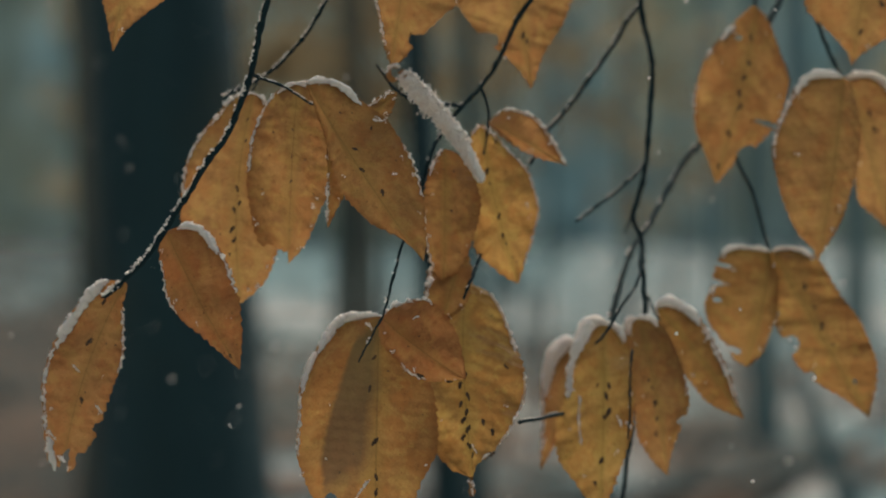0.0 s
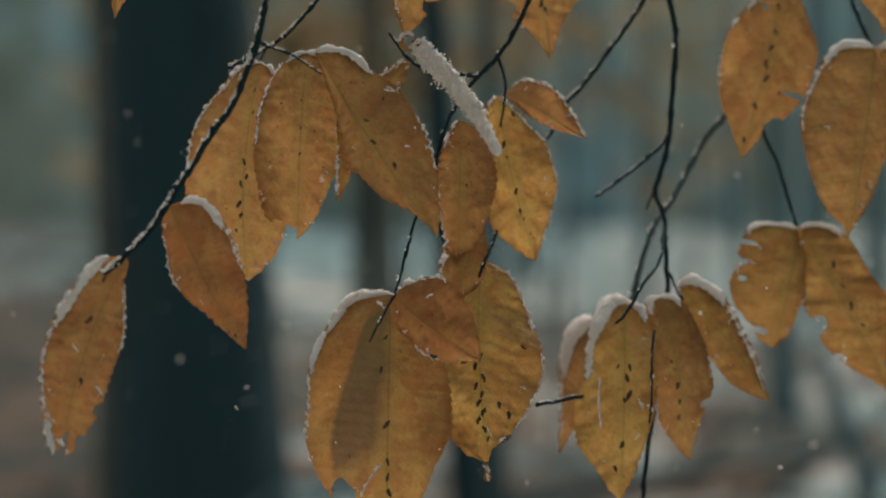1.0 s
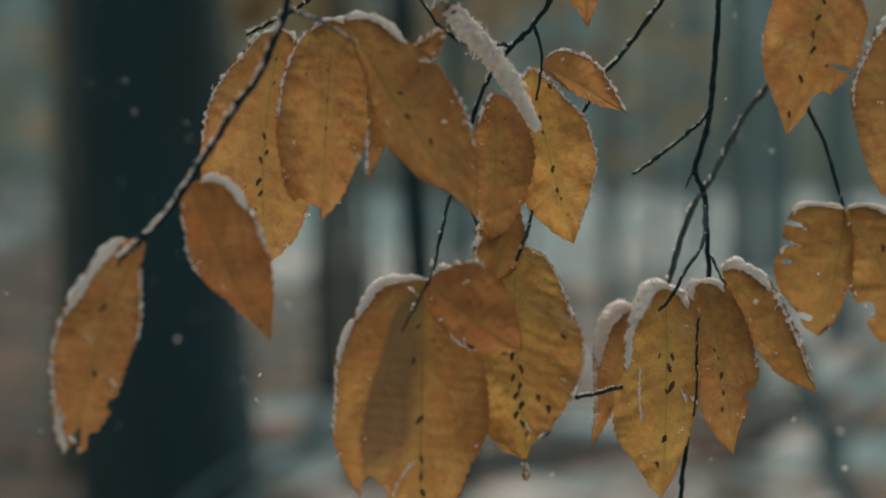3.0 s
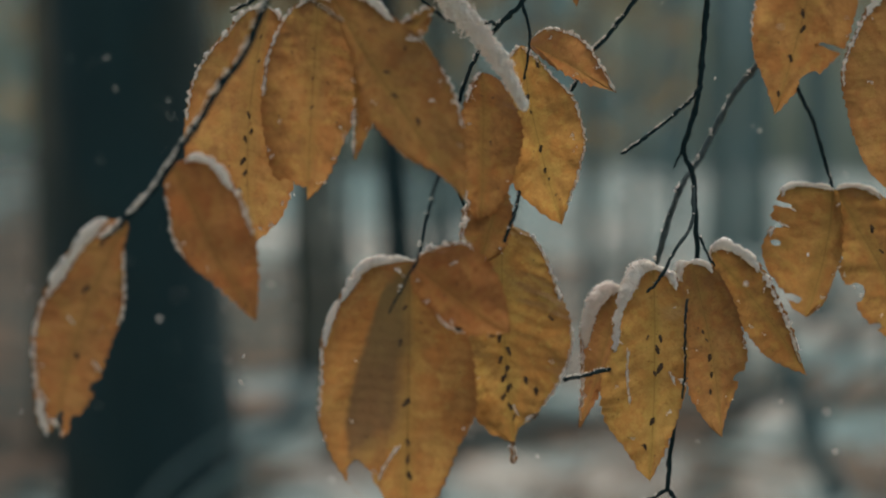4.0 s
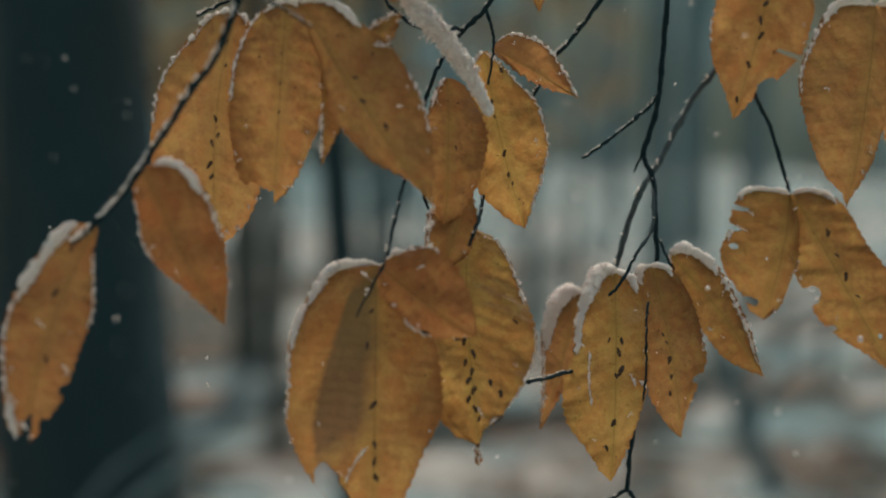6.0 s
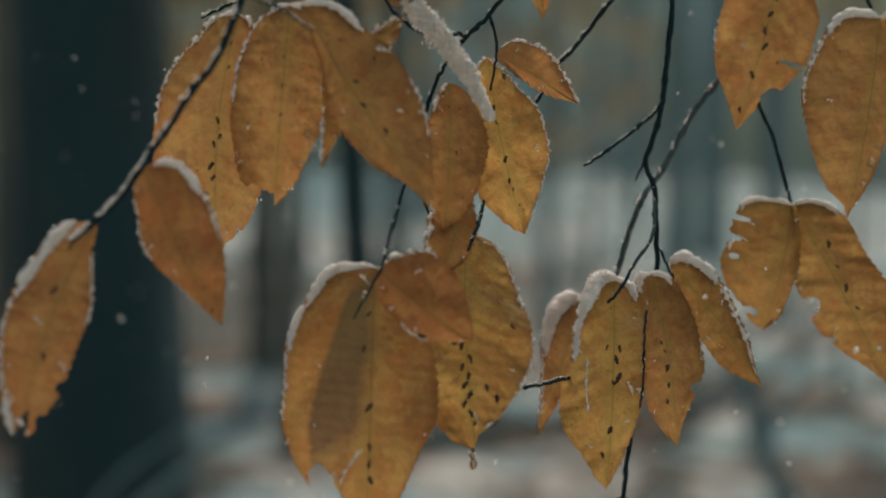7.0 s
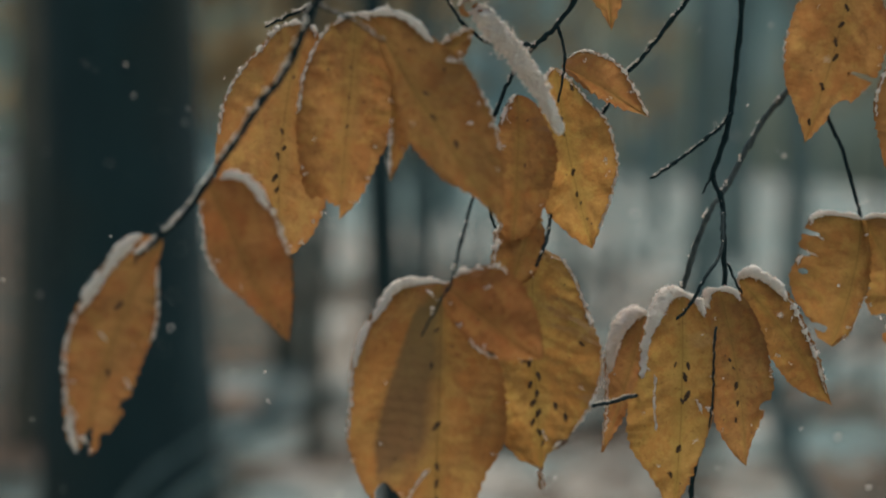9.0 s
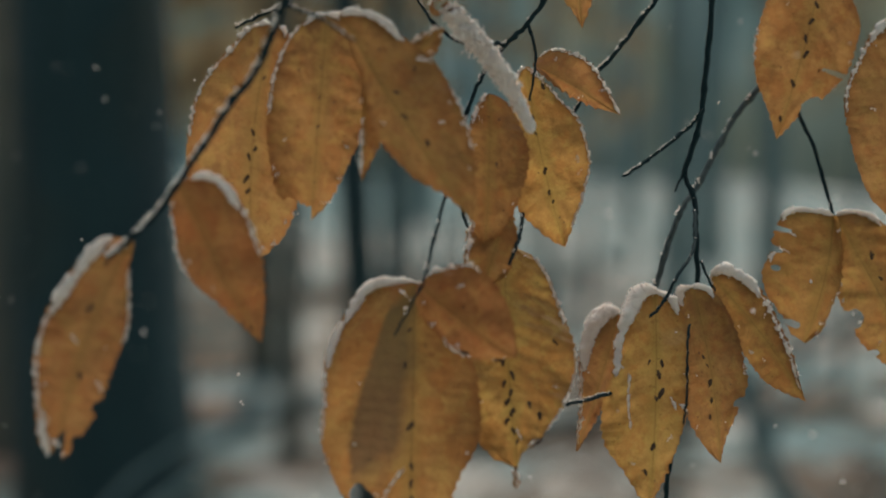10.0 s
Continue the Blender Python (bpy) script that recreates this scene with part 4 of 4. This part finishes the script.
leaf(central, (0.0449, 0.0840, 1.5976), (0.0869, 0.0800, 1.5746), (0.028, 0.052, 0.073, 0.095, 0.092, 0.078, 0.026, 0.005), (0.148, 0.234, 0.28, 0.289, 0.26, 0.175, 0.082, 0.031), bend=0.000, turn=0, bow=0.006, kind='russet', snow=[('r', 0.02, 0.97, 0.0012)])
leaf(central, (-0.0022, 0.0120, 1.4982), (0.0005, -0.0140, 1.3858), (0.193, 0.241, 0.298, 0.329, 0.328, 0.283, 0.177, 0.05), (0.064, 0.125, 0.196, 0.246, 0.251, 0.18, 0.115, 0.048), bend=0.000, turn=-4, bow=0.01, kind='dulled', rib=5e-05, crumple=1.3, bites=[(0.9, -0.74, 0.15, 0.25)], snow=[('l', 0.0, 0.16, 0.0036), ('l', 0.16, 0.34, 0.0022), ('l', 0.34, 0.6, 0.0009), ('r', 0.0, 0.03, 0.002), ('m', 0.695, 0.82, 0.0007, -0.09, -0.46), ('m', 0.03, 0.06, 0.0013, -0.3, -0.12)], specks=[(0.321, -0.0037, 0.00186), (0.54, -0.0009, 0.00219), (0.685, 0.0001, 0.00185), (0.746, 0.0002, 0.00218), (0.804, 0.0011, 0.00185), (0.186, -0.0021, 0.00119)])
leaf(central, (-0.0001, 0.0030, 1.4982), (0.0419, -0.0160, 1.4707), (0.07, 0.125, 0.174, 0.211, 0.241, 0.21, 0.116, 0.043), (0.114, 0.217, 0.329, 0.402, 0.382, 0.301, 0.184, 0.097), bend=0.000, turn=8, bow=0.007, kind='copper', snow=[('r', 0.0, 0.2, 0.002), ('r', 0.2, 0.42, 0.0009), ('l', 0.45, 0.72, 0.0008), ('m', 0.33, 0.36, 0.0008, 0.45, 0.58)], specks=[(0.669, -0.0109, 0.00182), (0.897, -0.0112, 0.00148)])
leaf(central, (0.0361, 0.0550, 1.5125), (0.0449, 0.0080, 1.4205), (0.039, 0.075, 0.134, 0.174, 0.187, 0.181, 0.152, 0.095), (0.098, 0.153, 0.209, 0.259, 0.29, 0.238, 0.12, 0.035), bend=-0.016, turn=4, bow=0.008, kind='yellow', rib=0.00032, crumple=1.8, bites=[(0.96, 1.0, 0.04, 0.4)], snow=[('r', 0.06, 0.32, 0.0009), ('r', 0.32, 0.38, 0.0018), ('r', 0.5, 0.85, 0.0005), ('r', 0.88, 0.92, 0.0014), ('m', 0.845, 0.885, 0.0011, 0.08, 0.28)], specks=[(0.511, 0.0008, 0.00209), (0.554, -0.0021, 0.00209), (0.62, 0.0017, 0.00226), (0.652, -0.0023, 0.00208), (0.692, 0.0002, 0.0019), (0.732, -0.0016, 0.0019), (0.772, 0.0003, 0.00207), (0.807, -0.0022, 0.00172), (0.85, 0.0001, 0.00189), (0.74, -0.0155, 0.00207), (0.745, 0.0079, 0.0019), (0.787, 0.012, 0.00224), (0.896, 0.0092, 0.00223), (0.476, 0.021, 0.0014), (0.892, 0.0011, 0.00154)])
leaf(central, (0.0356, 0.0450, 1.5299), (0.0265, 0.0300, 1.4938), (0.121, 0.221, 0.303, 0.349, 0.323, 0.3, 0.205, 0.089), (0.067, 0.121, 0.179, 0.229, 0.233, 0.205, 0.11, 0.041), bend=0.000, turn=0, bow=0.003, kind='amber', snow=[('l', 0.12, 0.8, 0.0018)])
leaf(central, (0.0439, 0.0060, 1.4218), (0.0451, 0.0060, 1.4126), (0.047, 0.085, 0.127, 0.166, 0.132, 0.078, 0.034, 0.013), (0.039, 0.071, 0.106, 0.139, 0.167, 0.116, 0.052, 0.019), bend=0.000, turn=30, bow=0.001, kind='russet', snow=[('r', 0.4, 0.95, 0.0006)])
leaf(right, (0.0911, 0.1200, 1.4803), (0.0738, 0.1080, 1.4138), (0.093, 0.149, 0.189, 0.185, 0.142, 0.094, 0.054, 0.02), (0.034, 0.062, 0.092, 0.106, 0.095, 0.064, 0.027, 0.009), bend=0.000, turn=-12, bow=0.004, kind='russet', snow=[('l', 0.0, 0.46, 0.0056), ('l', 0.42, 0.95, 0.0014)])
leaf(right, (0.1061, 0.0860, 1.4933), (0.1057, 0.0580, 1.3974), (0.101, 0.142, 0.184, 0.196, 0.238, 0.221, 0.117, 0.061), (0.1, 0.136, 0.154, 0.16, 0.152, 0.112, 0.064, 0.026), bend=0.000, turn=-4, bow=0.008, kind='yellow', crumple=1.4, snow=[('l', 0.0, 0.24, 0.0052), ('l', 0.22, 0.42, 0.0024), ('r', 0.0, 0.1, 0.0034), ('m', 0.535, 0.56, 0.002, 0.72, 0.95), ('m', 0.4, 0.66, 0.0006, -0.6, -0.46), ('m', 0.5, 0.56, 0.0007, 0.45, 0.62)], specks=[(0.345, -0.0033, 0.00129), (0.349, 0.0025, 0.00185), (0.402, 0.0013, 0.00222), (0.489, 0.0022, 0.00258), (0.516, 0.0002, 0.00147), (0.733, -0.0005, 0.00202), (0.847, -0.0032, 0.00165)])
leaf(right, (0.1248, 0.1000, 1.4957), (0.1405, 0.0880, 1.4141), (0.105, 0.113, 0.115, 0.125, 0.147, 0.157, 0.1, 0.047), (0.098, 0.139, 0.169, 0.193, 0.194, 0.12, 0.038, 0.011), bend=0.024, turn=6, bow=0.008, kind='amber', crumple=1.3, bites=[(0.68, 1.0, 0.025, 0.3)], snow=[('l', 0.0, 0.1, 0.004), ('r', 0.0, 0.08, 0.0036)], specks=[(0.55, -0.0012, 0.0017), (0.646, -0.0017, 0.00151), (0.739, -0.0033, 0.00151), (0.402, -0.0023, 0.00114), (0.453, -0.0012, 0.00095)])
leaf(right, (0.1343, 0.1100, 1.5008), (0.1804, 0.0980, 1.4436), (0.038, 0.071, 0.113, 0.158, 0.17, 0.153, 0.094, 0.039), (0.115, 0.149, 0.164, 0.152, 0.115, 0.078, 0.035, 0.013), bend=0.056, turn=18, bow=0.008, kind='olive', snow=[('r', 0.0, 0.3, 0.004), ('r', 0.3, 0.92, 0.002), ('l', 0.0, 0.08, 0.0018)])
leaf(far, (0.1885, 0.1500, 1.6672), (0.1652, 0.1320, 1.5673), (0.045, 0.09, 0.163, 0.227, 0.23, 0.181, 0.079, 0.029), (0.052, 0.099, 0.166, 0.24, 0.243, 0.171, 0.066, 0.029), bend=0.016, turn=0, bow=0.005, kind='honey', bites=[(0.8, 0.95, 0.05, 0.35), (0.62, 0.8, 0.012, 0.35), (0.2, -0.45, 0.012, 0.14)], snow=[('l', 0.14, 0.24, 0.0026), ('l', 0.3, 0.36, 0.0014), ('l', 0.5, 0.65, 0.0005)], specks=[(0.188, -0.0006, 0.00178), (0.326, 0.0008, 0.002), (0.412, 0.0001, 0.00199), (0.502, -0.0006, 0.00221), (0.577, 0.0013, 0.00242), (0.724, -0.0007, 0.00197), (0.9, -0.0011, 0.00175)])
leaf(far, (0.2325, 0.1250, 1.6253), (0.2183, 0.1050, 1.5264), (0.184, 0.241, 0.284, 0.317, 0.299, 0.234, 0.134, 0.033), (0.046, 0.081, 0.109, 0.122, 0.126, 0.099, 0.048, 0.013), bend=0.000, turn=-8, bow=0.006, kind='amber', snow=[('l', 0.0, 0.14, 0.0034), ('l', 0.14, 0.5, 0.0014)])
leaf(far, (0.2372, 0.1500, 1.6270), (0.2644, 0.1550, 1.5402), (0.002, 0.002, 0.023, 0.062, 0.112, 0.14, 0.058, 0.021), (0.173, 0.232, 0.282, 0.309, 0.302, 0.234, 0.129, 0.051), bend=0.000, turn=6, bow=0.006, kind='amber', snow=[('r', 0.0, 0.3, 0.003)], specks=[(0.234, 0.0062, 0.00224), (0.342, 0.0066, 0.00224)])
leaf(far, (0.2479, 0.1300, 1.7256), (0.2366, 0.1200, 1.6317), (0.101, 0.185, 0.26, 0.317, 0.333, 0.283, 0.105, 0.022), (0.125, 0.228, 0.294, 0.357, 0.365, 0.293, 0.123, 0.033), bend=0.000, turn=0, bow=0.005, kind='amber', specks=[(0.642, 0.0107, 0.0022), (0.818, 0.0017, 0.00175)])
leaf(far, (0.1955, 0.1340, 1.5314), (0.1831, 0.1280, 1.4688), (0.294, 0.406, 0.43, 0.436, 0.467, 0.393, 0.202, 0.126), (0.035, 0.064, 0.096, 0.131, 0.148, 0.136, 0.097, 0.037), bend=0.000, turn=-10, bow=0.007, kind='olive', crumple=1.3, bites=[(0.2, -1.02, 0.02, 0.34), (0.36, -1.02, 0.028, 0.24), (0.5, -0.82, 0.026, 0.08), (0.88, -0.7, 0.03, 0.3)], snow=[('l', 0.0, 0.14, 0.0021), ('l', 0.38, 0.46, 0.0022), ('m', 0.21, 0.225, 0.0008, -0.75, -0.6), ('m', 0.35, 0.365, 0.0008, -0.8, -0.66)])
leaf(far, (0.1974, 0.1380, 1.5314), (0.2486, 0.1260, 1.4428), (0.04, 0.073, 0.129, 0.18, 0.184, 0.136, 0.054, 0.018), (0.101, 0.161, 0.192, 0.192, 0.21, 0.193, 0.117, 0.044), bend=0.000, turn=8, bow=0.007, kind='olive', crumple=1.3, bites=[(0.47, -1.0, 0.05, 0.35), (0.3, -1.0, 0.014, 0.2), (0.66, -1.0, 0.02, 0.2), (0.8, 0.2, 0.012, 0.05)], snow=[('r', 0.0, 0.14, 0.0021)], specks=[(0.247, 0.0054, 0.00219), (0.36, 0.0042, 0.00153), (0.471, 0.0027, 0.00219), (0.582, 0.0031, 0.00131)])
leaf(left, (-0.1192, 0.0000, 1.6942), (-0.1311, -0.0050, 1.6251), (0.057, 0.104, 0.154, 0.197, 0.19, 0.116, 0.051, 0.019), (0.104, 0.191, 0.281, 0.357, 0.294, 0.161, 0.055, 0.016), bend=0.000, turn=0, bow=0.003, kind='amber', crumple=1.3)
leaf(central, (0.0138, 0.0300, 1.7186), (-0.0000, 0.0300, 1.6207), (0.058, 0.106, 0.157, 0.207, 0.19, 0.116, 0.064, 0.026), (0.083, 0.152, 0.232, 0.308, 0.344, 0.209, 0.092, 0.055), bend=0.000, turn=0, bow=0.004, kind='amber', crumple=1.3, bites=[(0.84, 1.0, 0.03, 0.4)], snow=[('l', 0.62, 0.9, 0.0012)])
leaf(central, (0.0479, 0.0850, 1.7359), (0.0671, 0.0850, 1.6145), (0.076, 0.138, 0.229, 0.28, 0.265, 0.195, 0.069, 0.019), (0.063, 0.115, 0.182, 0.265, 0.26, 0.19, 0.066, 0.027), bend=0.000, turn=0, bow=0.004, kind='amber', crumple=1.3, bites=[(0.76, -1.0, 0.03, 0.4)], snow=[], specks=[(0.768, -0.0003, 0.00209), (0.794, 0.0013, 0.00167)])
rolled_leaf(central, (0.0057, 0.0200, 1.6181), (0.0463, 0.0350, 1.5647), 0.0043)


def falling_snow():
    heap = Heap(77)
    for _ in range(400):
        d = heap.rng.uniform(0.70, 2.6)
        x, z = heap.rng.uniform(-0.36, 0.36) * d, heap.rng.uniform(-0.22, 0.22) * d
        if heap.rng.random() < 0.5:
            x -= 0.12 * d
        size = heap.rng.choice((1.0, 1.0, 1.7))
        for _ in range(3):
            heap.lump((x + heap.rng.normal(0, 0.0004), -0.8 + d + heap.rng.normal(0, 0.0004), 1.52 + z + heap.rng.normal(0, 0.0005)), size * heap.rng.uniform(0.0002, 0.0007), 0.3, fine=False)
    tagged(new("snowflakes", heap.mesh("snowflakes", SNOW)), "tiny white snowflakes drifting down through the air", "snow", kind="stuff")


falling_snow()
